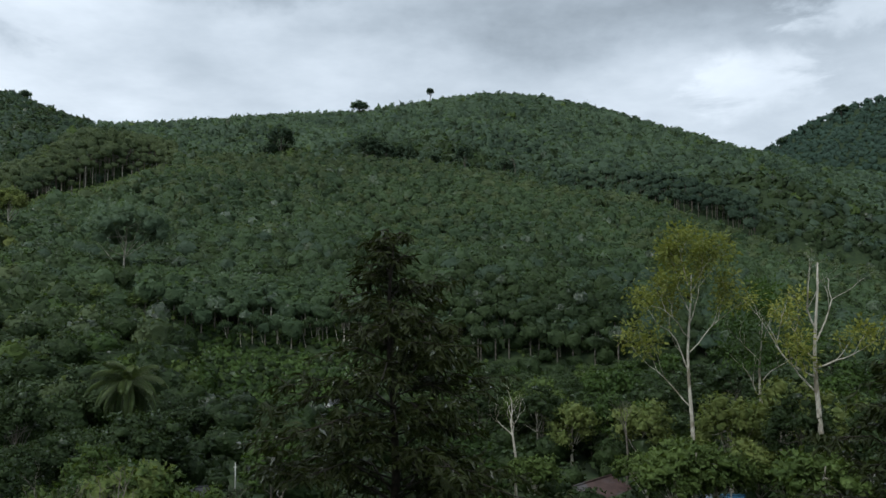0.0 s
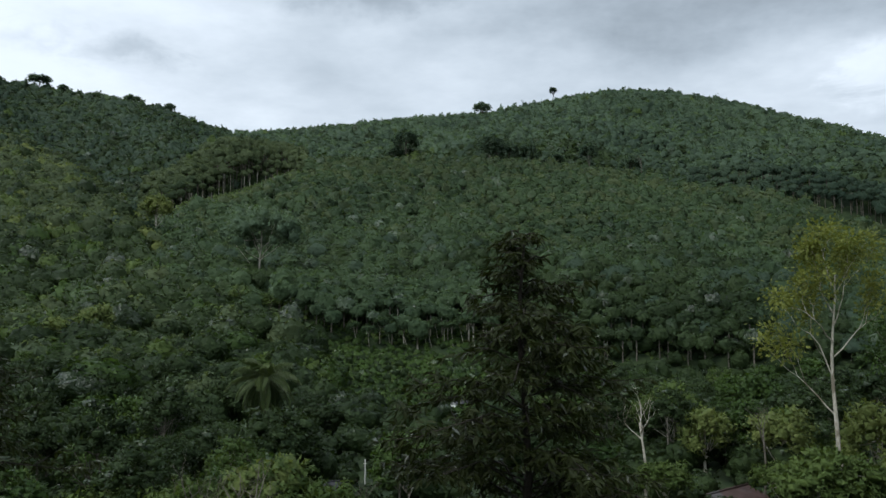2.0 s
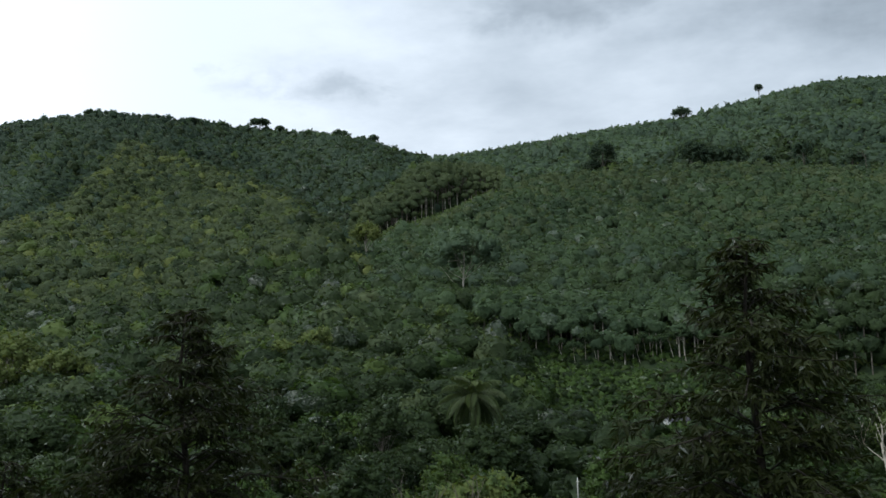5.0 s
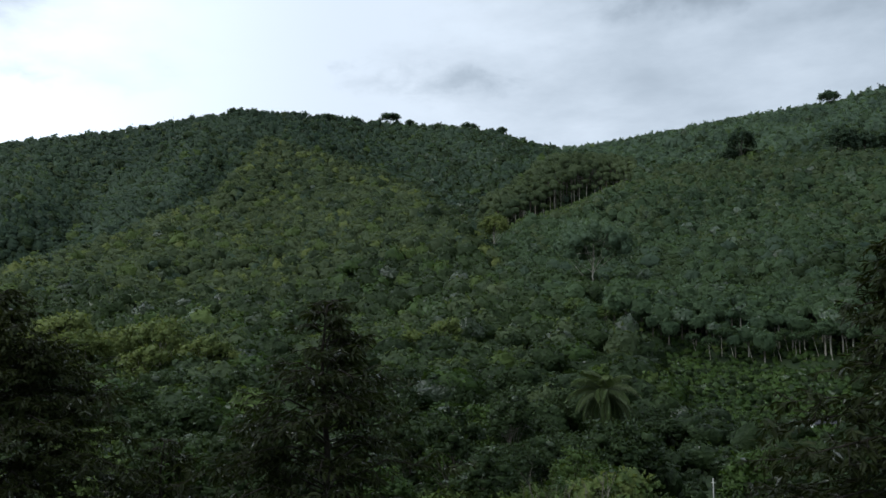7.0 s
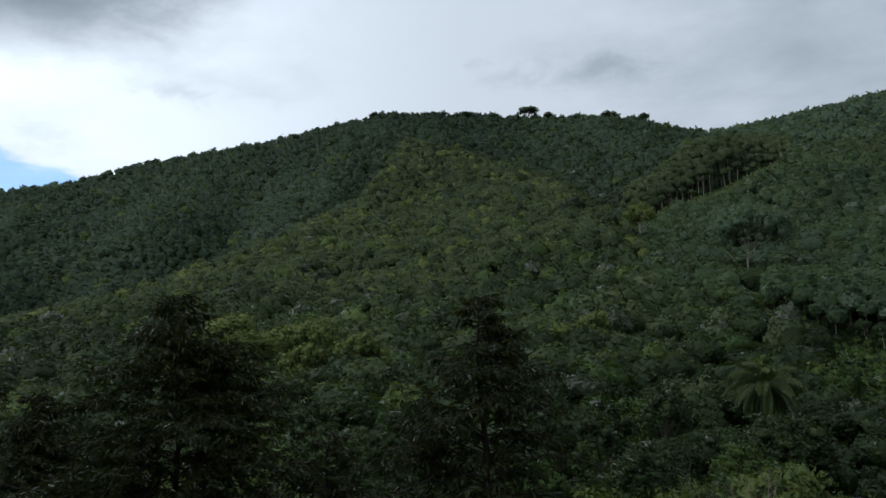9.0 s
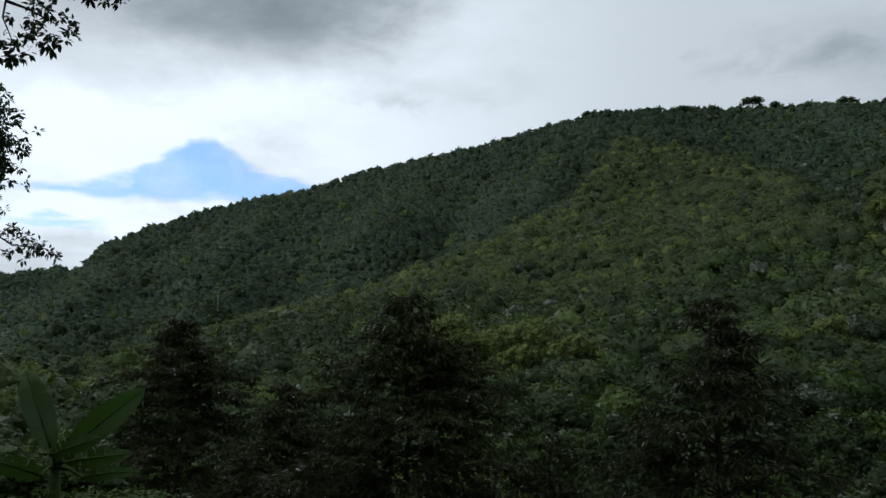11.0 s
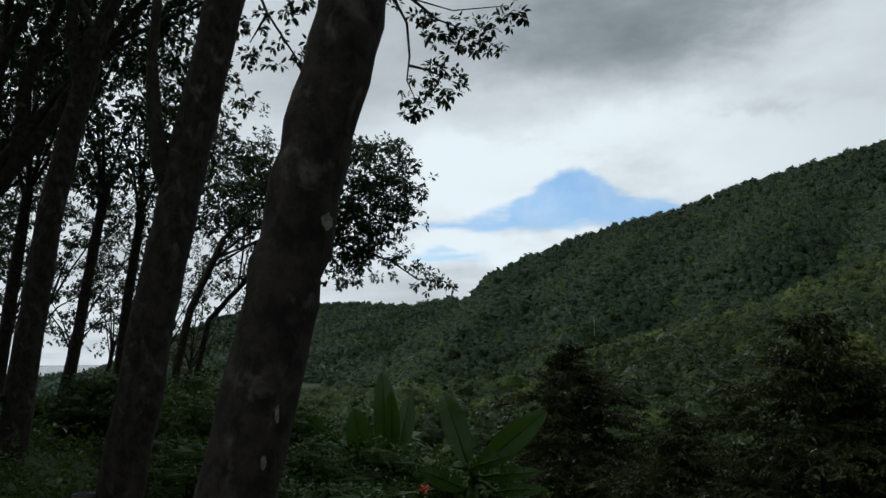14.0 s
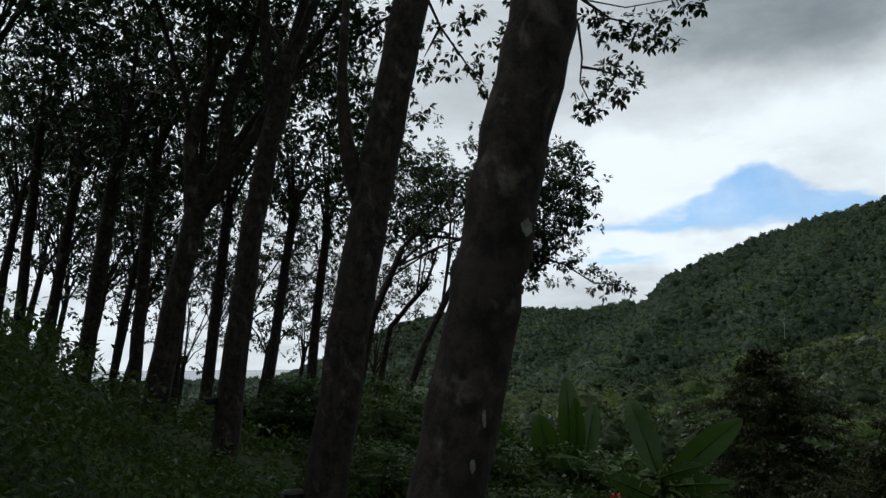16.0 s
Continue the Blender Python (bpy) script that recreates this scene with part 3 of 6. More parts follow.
MR = np.random.default_rng(3)
NEAR = [crown_model(MR, 330, 0.075, 20, 17, 8, shag=0.30, soft=0.05) for _ in range(10)]
FINE = [crown_model(MR, 130, 0.100, 14, 9, 4, shag=0.36, soft=0.40) for _ in range(12)]
MID = [crown_model(MR, 56, 0.135, 9, 7, 4, shag=0.40, soft=0.50) for _ in range(14)]
TINY = [crown_model(MR, 26, 0.16, 6, 6, 3, shag=0.42, soft=0.58) for _ in range(14)]
TRUNKS = [crown_model(MR, 110, 0.110, 14, 9, 4, shag=0.30, soft=0.4, w=0.055) for _ in range(8)]
ONE = lambda mat, label: ((mat, 1.0, label),)


def planted(az, up):
    """The dome's plantation leaves its lower edge and two grassy terraces on the crest bare."""
    return (up > 0.03) & ~((az > 18.7) & (up > 0.90)) & ~((az < -6.5) & (az > -18) & (up > 0.955))


# Mix darkens low on the dome and lightens upward, painting its shade and light.
plant("dome", -36, 32, 130, 255, 3.0, 2.7, 3.0, "rubber_plantation_woods", ((RUBBER, 0.42, "dense green rubber plantation covering the domed hill"), (FAR, 0.22, "bluish-green trees toned for shade low on the domed hill"), (WOODS, 0.36, "darker trees toned for shade among the plantation's lower rows")), FINE, 11, 0.5, (0.65, 1.35), planted)
plant("dome", -36, 32, 255, 420, 3.2, 2.9, 2.1, "rubber_plantation_woods", ((RUBBER, 0.78, "dense green rubber plantation on the dome's upper slope"), (OLIVE, 0.22, "light olive-green trees toned for light on the dome's upper slope")), MID, 19, 0.5, (0.65, 1.35), lambda az, up: planted(az, up) & (up < 0.86))
plant("dome", -36, 32, 255, 420, 3.2, 2.9, 2.1, "rubber_plantation_woods", ((RUBBER, 0.35, "green rubber trees along the dome's crest"), (OLIVE, 0.65, "lighter olive-green trees toned for light along the dome's crest")), MID, 19, 0.5, (0.65, 1.35), lambda az, up: planted(az, up) & (up >= 0.86))
JUNGLE = ((OLIVE, 0.09, "olive-green mixed woods covering the spur"), (WOODS, 0.76, "dark green broadleaf woods on the spur"), (HERB, 0.10, "fresh green trees among the spur woods"), (LIME, 0.05, "light green trees among the spur woods"))
# Nearly all dark foliage: the side's shade comes from leaf colour.
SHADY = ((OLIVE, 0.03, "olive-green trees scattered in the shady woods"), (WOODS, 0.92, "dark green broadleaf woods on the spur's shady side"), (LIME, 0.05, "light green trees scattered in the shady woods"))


def young(az, up):
    """The low end of the spur, replanted with young trees."""
    return (az > 74) & (up > 0.38)


plant("spur", 8, 54, 92, 165, 4.6, 3.3, 2.6, "spur_woods", JUNGLE, NEAR, 12, 0.48, (0.5, 1.5))
plant("spur", 8, 54, 165, 265, 4.2, 3.0, 2.2, "spur_woods", JUNGLE, FINE, 20, 0.5, (0.6, 1.6), lambda az, up: up < 0.86)
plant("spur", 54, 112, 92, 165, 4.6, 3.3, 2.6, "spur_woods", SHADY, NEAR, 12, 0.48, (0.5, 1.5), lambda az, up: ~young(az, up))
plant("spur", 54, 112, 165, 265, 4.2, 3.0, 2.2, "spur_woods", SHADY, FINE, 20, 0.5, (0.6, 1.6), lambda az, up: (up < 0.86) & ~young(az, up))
plant("spur", 74, 112, 100, 265, 2.4, 1.7, 1.0, "young_woods", ((OLIVE, 0.72, "even olive-green young trees on the spur's low end"), (RUBBER, 0.28, "green young trees on the spur's low end")), MID, 23, 0.5, (0.8, 1.25), young)
# Lighter upper and crest mixes: an olive stand, with its fuller light painted in.
plant("spur", 8, 112, 265, 570, 3.5, 2.9, 1.6, "spur_woods", ((OLIVE, 0.80, "olive-green woods covering the spur's upper slope"), (FRESH, 0.10, "lighter trees toned for light on the spur's upper slope"), (FAR, 0.10, "darker trees among the spur's upper woods")), MID, 17, keep=lambda az, up: up < 0.86)
plant("spur", 8, 112, 150, 570, 3.5, 2.9, 1.6, "spur_woods", ((OLIVE, 0.68, "olive-green woods along the spur's crest"), (FRESH, 0.20, "lighter trees along the spur's crest"), (FAR, 0.12, "darker trees along the spur's crest")), MID, 17, keep=lambda az, up: (up >= 0.86) & ~young(az, up))
# Dark leaf mix that paints the shade of the mountain's low folds.
FOLD_SHADE = ((WOODS, 0.8, "dark woods in the mountain's folds, shade in the leaf colour"), (FAR, 0.2, "dark green jungle low on the mountain"))
plant("left_mountain", 10, 108, 270, 680, 3.8, 3.5, 1.2, "mountain_woods", FOLD_SHADE, MID, 13, 0.5, (0.75, 1.45), lambda az, up: up < np.interp(az, (56, 68), (0.22, 0.36)))
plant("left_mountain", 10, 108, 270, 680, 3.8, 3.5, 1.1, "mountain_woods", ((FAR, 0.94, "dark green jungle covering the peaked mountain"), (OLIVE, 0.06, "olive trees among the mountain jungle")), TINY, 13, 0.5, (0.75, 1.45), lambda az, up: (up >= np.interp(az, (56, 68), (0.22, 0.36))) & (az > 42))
# Shade behind the spur's crest is put into this mix's darker leaf colours.
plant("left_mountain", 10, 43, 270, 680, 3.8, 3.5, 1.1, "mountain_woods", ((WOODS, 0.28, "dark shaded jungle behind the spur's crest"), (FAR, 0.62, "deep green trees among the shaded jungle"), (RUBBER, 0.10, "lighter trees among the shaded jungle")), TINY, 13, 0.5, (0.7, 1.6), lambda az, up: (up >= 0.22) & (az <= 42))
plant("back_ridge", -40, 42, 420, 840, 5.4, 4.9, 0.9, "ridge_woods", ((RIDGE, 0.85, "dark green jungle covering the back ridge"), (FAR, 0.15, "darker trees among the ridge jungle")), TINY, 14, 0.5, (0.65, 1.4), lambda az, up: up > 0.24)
# Darker trees paint the shadowed hollow between the dome's crest and this ridge.
plant("back_ridge", -40, 42, 420, 840, 5.4, 4.9, 0.9, "ridge_woods", ((WOODS, 0.62, "dark woods at the foot of the back ridge, shade in the leaf colour"), (FAR, 0.38, "dark green trees at the foot of the back ridge")), TINY, 14, 0.48, (0.7, 1.3), lambda az, up: up <= 0.24)
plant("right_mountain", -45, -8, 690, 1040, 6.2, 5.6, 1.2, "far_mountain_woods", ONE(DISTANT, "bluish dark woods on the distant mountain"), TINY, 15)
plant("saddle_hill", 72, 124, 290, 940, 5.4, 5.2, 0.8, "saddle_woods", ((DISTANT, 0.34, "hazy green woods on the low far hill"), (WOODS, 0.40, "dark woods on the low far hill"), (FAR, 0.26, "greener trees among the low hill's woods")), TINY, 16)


# taller single crowns that break the even canopy
BIG = ((WOODS, 0.35, "dark spreading crowns rising over the jungle"), (FAR, 0.35, "big rounded crowns rising over the jungle"), (RUBBER, 0.2, "tall green crowns rising over the jungle"), (LIME, 0.1, "light green crowns rising over the jungle"))
plant("left_mountain", 10, 108, 270, 640, 11.0, 4.2, 2.2, "emergent_crowns", BIG, MID, 41, 0.5, (0.6, 1.35), lambda az, up: up < 0.90)
plant("spur", 8, 112, 120, 540, 9.5, 3.7, 2.6, "emergent_crowns", ((OLIVE, 0.5, "spreading olive crowns on the spur"), (WOODS, 0.32, "dark spreading crowns on the spur"), (LIME, 0.18, "light green crowns on the spur")), FINE, 42, 0.5, (0.6, 1.3), lambda az, up: up < 0.95)
plant("back_ridge", -40, 42, 420, 800, 14.0, 4.6, 2.0, "emergent_crowns", BIG, MID, 43, 0.5, (0.6, 1.3), lambda az, up: up < 0.96)


CLEAR = ((17.4, 70, 2.6), (16.7, 66, 1.3), (-9.9, 64, 4.2), (-18.3, 62, 2.6), (7.3, 128, 1.4))  # azimuth, range, half-width of the view kept open to each roof


LUSH = [crown_model(MR, 210, 0.085, 14, 8, 4, shag=0.45) for _ in range(8)]
SCRUB = [crown_model(MR, 100, 0.085, 12, 8, 4, shag=0.3) for _ in range(8)]


def dry(az, r):
    """Where the slope under the plantation carries dry grass."""
    return (r > 92) & (r < 150) & (np.hypot((az - 9.3) / 2.0, (r - 122) / 20) < 1.0 + 0.35 * np.sin(az * 5 + r * 0.3)) | (np.hypot((az - 12.0) / 1.2, (r - 99) / 6) < 1)


def scrub():
    """Bushes that cover the valley floor and the lower slopes."""
    rng = np.random.default_rng(18)
    for lo, hi, r0, r1, gap, a, b, mat, kind in ((-36, 108, 44, 84, 3.2, 0.8, 2.8, WOODS, LUSH), (-36, 108, 84, 172, 3.2, 0.9, 3.4, WOODS, SCRUB), (72, 108, 172, 330, 5.0, 2.6, 4.2, OLIVE, SCRUB)):
        x, y, az, r = scatter(lo, hi, r0, r1, gap, rng, 0.48)
        z, which, up = ground(x, y)
        ok = (which < 0) | (up < np.where(which == 0, 0.06, 0.0))
        ok &= ~(dry(az, r) & (rng.random(len(x)) < 0.75))
        size = rng.uniform(a, b, len(x))
        size = np.where((az > 5.5) & (az < 16) & (r > 126), np.minimum(size, 1.2), size)
        for ca, cr, cw in CLEAR:
            size = np.where((np.abs(az - ca) < cw) & (r < cr + 3), np.minimum(size, 1.5), size)
            ok &= ~((np.abs(az - ca) < cw * 0.8) & (np.abs(r - cr) < 3))
        x, y, z, size = x[ok], y[ok], z[ok], size[ok]
        n = len(x)
        forest("valley_scrub", "tangled green bushes covering the valley floor", np.stack([x, y, z - 0.2], -1), size, rng.uniform(0.15, 0.8, n) * size, mat, kind, rng)


scrub()


def terrace_grass():
    """Bright grass on the dome's bare terraces and along the plantation's lower edge."""
    rng = np.random.default_rng(28)
    x, y, az, r = scatter(-24, 31, 140, 420, 1.7, rng, 0.5)
    z, which, up = ground(x, y)
    ok = (which == NAMES.index("dome")) & (up < 1.04) & (((az > 18.7) & (up > 0.89)) | ((az < -6.5) & (az > -18) & (up > 0.93)) | ((az > -8) & (az < 20) & (up < 0.05) & (up > -0.2) & (rng.random(len(x)) < 0.4)))
    n = int(ok.sum())
    forest("terrace_grass", "bright green tall grass on the hill's terraces", np.stack([x[ok], y[ok], z[ok] - 0.1], -1), rng.uniform(0.6, 1.1, n), np.full(n, 0.15), LIME, TINY, rng)


terrace_grass()


def dry_grass():
    rng = np.random.default_rng(29)
    x, y, az, r = scatter(4, 16, 90, 150, 0.9, rng, 0.5)
    ok = dry(az, r) & (rng.random(len(x)) < 0.6)
    z = ground(x, y)[0]
    n = int(ok.sum())
    forest("dry_grass", "tan dry grass on the slope under the plantation", np.stack([x[ok], y[ok], z[ok] - 0.1], -1), rng.uniform(0.4, 0.8, n), np.full(n, 0.1), STRAW, TINY, rng)


dry_grass()


def slope_ferns():
    """Low ferns and weeds that close the slope under the plantation."""
    rng = np.random.default_rng(31)
    x, y, az, r = scatter(2, 18, 108, 176, 1.5, rng, 0.5)
    z, which, up = ground(x, y)
    ok = ((which < 0) | (up < 0.05)) & ~(dry(az, r) & (rng.random(len(x)) < 0.7))
    n = int(ok.sum())
    forest("slope_ferns", "dense low ferns and weeds on the slope", np.stack([x[ok], y[ok], z[ok] - 0.1], -1), rng.uniform(0.7, 1.5, n), rng.uniform(0.1, 0.6, n), HERB, TINY, rng)


slope_ferns()


def plain_woods():
    """Scattered trees on the plain beyond the plantation."""
    rng = np.random.default_rng(30)
    x, y, az, r = scatter(100, 128, 70, 980, 13.0, rng, 0.5)
    z, which, up = ground(x, y)
    ok = (which < 0) & (z < -10)
    n = int(ok.sum())
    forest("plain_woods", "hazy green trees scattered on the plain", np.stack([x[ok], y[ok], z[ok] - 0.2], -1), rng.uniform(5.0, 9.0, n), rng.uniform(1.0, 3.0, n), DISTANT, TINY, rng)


plain_woods()


# ---- single trees ----
def thing(name, label, category, group="", at=(0, 0, 0)):
    ob = new(name)
    ob.empty_display_size = 0.3
    ob.location = at
    return tagged(ob, label, category, group)


def grow(sh, start, way, length, radius, depth, rng, tips, spread=0.7, lift=0.25, kids=3, sides=6, wander=0.18, shrink=0.66):
    """A limb that bends on its way and forks; the ends of the last limbs are gathered in tips."""
    p, d = Vector(start), Vector(way).normalized()
    pts, rad = [p.copy()], [radius]
    steps = 4
    for i in range(steps):
        d = (d + Vector(rng.normal(size=3)) * wander + Vector((0, 0, lift * 0.25))).normalized()
        p = p + d * (length / steps)
        pts.append(p.copy())
        rad.append(max(radius * (1 - 0.5 * (i + 1) / steps), 0.004))
    sh.tube(pts, rad, sides)
    if depth == 0:
        tips += [(pts[2], d), (pts[3], d), (pts[4], d)]
        return
    turn = rng.uniform(0, 6.28)
    for k in range(kids):
        a = turn + 6.28 * k / kids + rng.uniform(-0.4, 0.4)
        side = d.orthogonal().normalized()
        side = (side * math.cos(a) + d.cross(side) * math.sin(a)).normalized()
        at = pts[-1] if k < 2 else pts[rng.integers(2, 4)]
        grow(sh, at, d * (1 - spread * 0.4) + side * spread * rng.uniform(0.6, 1.2) + Vector((0, 0, lift)), length * shrink * rng.uniform(0.8, 1.15), rad[-1] * 0.8, depth - 1, rng, tips, spread, lift, kids, max(sides - 1, 3), wander, shrink)


def clump_leaves(sh, tips, per, spread, size, rng, droop=0.3, wide=0.42, fine=False):
    """Leaves gathered round limb ends."""
    c = np.array([tuple(t[0]) for t in tips])
    d = np.array([tuple(t[1]) for t in tips])
    c, d = np.repeat(c, per, 0), np.repeat(d, per, 0)
    n = len(c)
    off = rng.normal(size=(n, 3)) * spread * 0.5
    axis = unit(unit(off) + d * 0.5 + rng.normal(size=(n, 3)) * 0.3 - (0, 0, droop))
    nor = unit(rng.normal(size=(n, 3)) * 0.6 + (0, 0, 1))
    s = size * rng.uniform(0.65, 1.25, n)
    sh.leaves(c + off, axis, nor, s, s * wide, 0.2, fine)


def broadleaf(name, label, seed, tall, wide, leaf_mat, bark, clumps=70, leaf=0.42, per=34, fork=0.4, group="", flat=0.75, lobe=0.30, hollow=0.5, stout=1.0):
    """A valley tree: tapering trunk, limbs, and a crown of many clumps with gaps between."""
    rng = np.random.default_rng(seed)
    tree = thing(name, label, "tree", group)
    sh = Shape()
    lean = Vector((rng.uniform(-0.06, 0.06), rng.uniform(-0.06, 0.06), 1))
    top = lean * tall * 0.8
    r0 = (0.018 * tall + 0.03) * stout
    sh.tube([lean * tall * f + Vector(rng.normal(size=3) * 0.02 * tall * f) - Vector((0, 0, 0.4 if f == 0 else 0)) for f in (0, 0.15, 0.3, 0.5, 0.65, 0.8)], [r0 * 1.3, r0, r0 * 0.85, r0 * 0.65, r0 * 0.45, r0 * 0.2], 7)
    mid = lean * tall * (fork + (1 - fork) * 0.5)
    half = tall * (1 - fork) * 0.5
    d = unit(rng.normal(size=(clumps, 3)))
    d[:, 2] = np.where(d[:, 2] < -0.3, -d[:, 2] * 0.6, d[:, 2])
    rad = rng.uniform(hollow, 1.0, (clumps, 1)) ** 0.6
    c = np.array(tuple(mid)) + d * rad * (wide, wide, half * 0.85)
    for k in rng.choice(clumps, min(12, clumps), replace=False):
        f = rng.uniform(fork * 0.8, 0.7)
        s = lean * tall * f
        e = Vector(c[k])
        sh.tube([s, s.lerp(e, 0.5) + Vector((0, 0, -0.05 * tall)) * rng.uniform(-0.6, 1), e], [r0 * 0.4, r0 * 0.25, r0 * 0.08], 5)
    sh.make("trunk", bark, tree, True)
    size = wide * lobe * rng.uniform(0.7, 1.25, clumps)
    cr = Shape()
    # soft inner mass of each clump
    lv, lt, ln = dome(rng, 6, 4, 5, flat)
    cv = (lv[None] * (size * 0.86)[:, None, None] * (1, 1, flat) + c[:, None]).reshape(-1, 3)
    cr.add(cv, (), (lt[None] + (np.arange(clumps) * len(lv))[:, None, None]).reshape(-1, 3))
    middle = np.array(tuple(mid))
    cr.soft = [unit(np.tile(ln, (clumps, 1)) * 0.8 + np.repeat(unit(c - middle), len(lv), 0) * 0.4)]
    cc, ss = np.repeat(c, per, 0), np.repeat(size, per)[:, None]
    n = len(cc)
    o = unit(rng.normal(size=(n, 3)) + (0, 0, 0.25)) * rng.uniform(0.75, 1.08, (n, 1)) * (1, 1, flat)
    axis = unit(o * 0.6 + rng.normal(size=(n, 3)) * 0.7 - (0, 0, 0.25))
    nor = unit(o + rng.normal(size=(n, 3)) * 0.5 + (0, 0, 0.3))
    L = (leaf * rng.uniform(0.6, 1.3, n))[:, None]
    side = unit(np.cross(axis, nor)) * L * 0.34
    b0 = cc + o * ss
    cr.add(np.stack([b0 - side, b0 + side, b0 + axis * L], 1).reshape(-1, 3), (), np.arange(n * 3).reshape(-1, 3))
    cr.soft.append(np.repeat(unit(o * 0.8 + unit(cc - middle) * 0.35 + rng.normal(size=(n, 3)) * 0.25 + (0, 0, 0.3)), 3, 0))
    cr.make("crown", leaf_mat, tree)
    return tree


def put(tree, az, r, scale=1.0, turn=0.0, z=None, wide=1.0):
    x, y, _ = polar(np.float64(az), r)
    zz = height(x, y) if z is None else z
    m = Matrix.Translation((x, y, zz)) @ Matrix.Rotation(turn, 4, "Z") @ Matrix.Diagonal((scale * wide, scale * wide, scale, 1))
    return copy_thing(tree, m)


def seat(tree, az, r, turn=0.0, scale=1.0, z=None):
    """Stands the first of a kind itself."""
    x, y, _ = polar(np.float64(az), r)
    tree.matrix_basis = Matrix.Translation((x, y, height(x, y) if z is None else z)) @ Matrix.Rotation(turn, 4, "Z") @ Matrix.Diagonal((scale, scale, scale, 1))


# Valley trees, each kind built once and then repeated
KINDS = [
    broadleaf("valley_tree", "round dark green broadleaf tree in the valley", 21, 10, 3.6, WOODS, STEM, 54, 0.34, 38, 0.22, "valley trees", stout=0.6),
    broadleaf("valley_tree", "tall narrow mid-green tree in the valley", 22, 12, 2.8, WOODS, STEM, 52, 0.34, 38, 0.2, "valley trees", stout=0.6),
    broadleaf("valley_tree", "spreading deep green tree in the valley", 23, 9, 4.2, WOODS, STEM, 56, 0.36, 38, 0.3, "valley trees", 0.7, stout=0.6),
    broadleaf("valley_tree", "bushy deep green tree in the valley", 24, 7, 3.4, WOODS, STEM, 48, 0.32, 38, 0.08, "valley trees", stout=0.6),
    broadleaf("valley_tree", "fresh green young tree in the valley", 25, 7, 2.2, HERB, STEM, 44, 0.28, 38, 0.12, "valley trees", stout=0.6),
    broadleaf("valley_tree", "light yellow-green tree with pale stems", 26, 8, 3.0, LIME, PALE, 46, 0.30, 38, 0.2, "valley trees", 0.8, 0.26, stout=0.45),
]
TALL = (10, 12, 9, 7, 7, 8)
ENVELOPE = ((-36, -1.0), (-20, -1.6), (-12, -2.2), (-5, -2.5), (0, -3.2), (4, -6.8), (15.5, -7.4), (18, -3.5), (21, -2.4), (30, -1.2), (50, -1.2), (60, -2.2), (70, -3.6), (80, -5), (97, -7))


def plant_valley():
    rng = np.random.default_rng(77)
    x, y, az, r = scatter(-34, 98, 46, 125, 6.4, rng, 0.42)
    z, which, up = ground(x, y)
    first = set()
    for i in np.argsort(-r):
        if which[i] == NAMES.index("spur") and up[i] > 0.10 or which[i] == NAMES.index("dome") and (up[i] > 0.0):
            continue
        most = r[i] * math.tan(radians(by(az[i], ENVELOPE, 1))) + EYE - z[i]
        if abs(az[i] - 20.7) < 2.8 and r[i] < 84:
            most = min(most, r[i] * math.tan(radians(-6.0)) + EYE - z[i])
        if any(abs(az[i] - ca) < cw + 0.8 and r[i] < cr + 5 for ca, cr, cw in CLEAR):
            most = min(most, 2.6)
        if most < 3.0 or (4 < az[i] < 16 and r[i] > 75 and rng.random() < 0.75):
            continue
        k = int(rng.choice([0, 0, 1, 2, 2, 3, 3, 0, 1, 4, 5] if az[i] > 17 else [0, 1, 1, 2, 3, 4, 4, 5, 4]))
        h = min(most, TALL[k] * rng.uniform(0.75, 1.2))
        s = h / TALL[k]
        t = rng.uniform(0, 6.28)
        wide = float(np.clip(1.0 / s, 1.0, 1.5)) ** 0.7
        if k not in first:
            first.add(k)
            seat(KINDS[k], az[i], r[i], t, s, float(z[i]))
        else:
            put(KINDS[k], az[i], r[i], s, t, float(z[i]), wide)


plant_valley()

# lone trees on the ridges
umbrella = broadleaf("ridge_tree", "broad umbrella-crowned tree standing on the skyline", 31, 13, 5.8, FAR, STEM, 46, 1.1, 26, 0.25, "ridge trees", 0.6, 0.24)
seat(umbrella, 5.95, 792, 0, 1.5, EYE + 792 * math.tan(radians(13.95)))
lone = broadleaf("ridge_tree", "slender lone tree with a small round crown on the skyline", 32, 16, 2.8, FAR, STEM, 36, 1.1, 26, 0.42, "ridge trees", 0.9)
seat(lone, 0.85, 795, 0, 1.15, z=EYE + 795 * math.tan(radians(15.05)))
ragged = broadleaf("ridge_tree", "ragged dark tree rising over the ridge woods", 33, 11, 3.8, FAR, STEM, 36, 1.2, 22, 0.2, "ridge trees", 0.8, 0.3)
seat(ragged, 46.6, 640, z=EYE + 640 * math.tan(radians(14.35)))
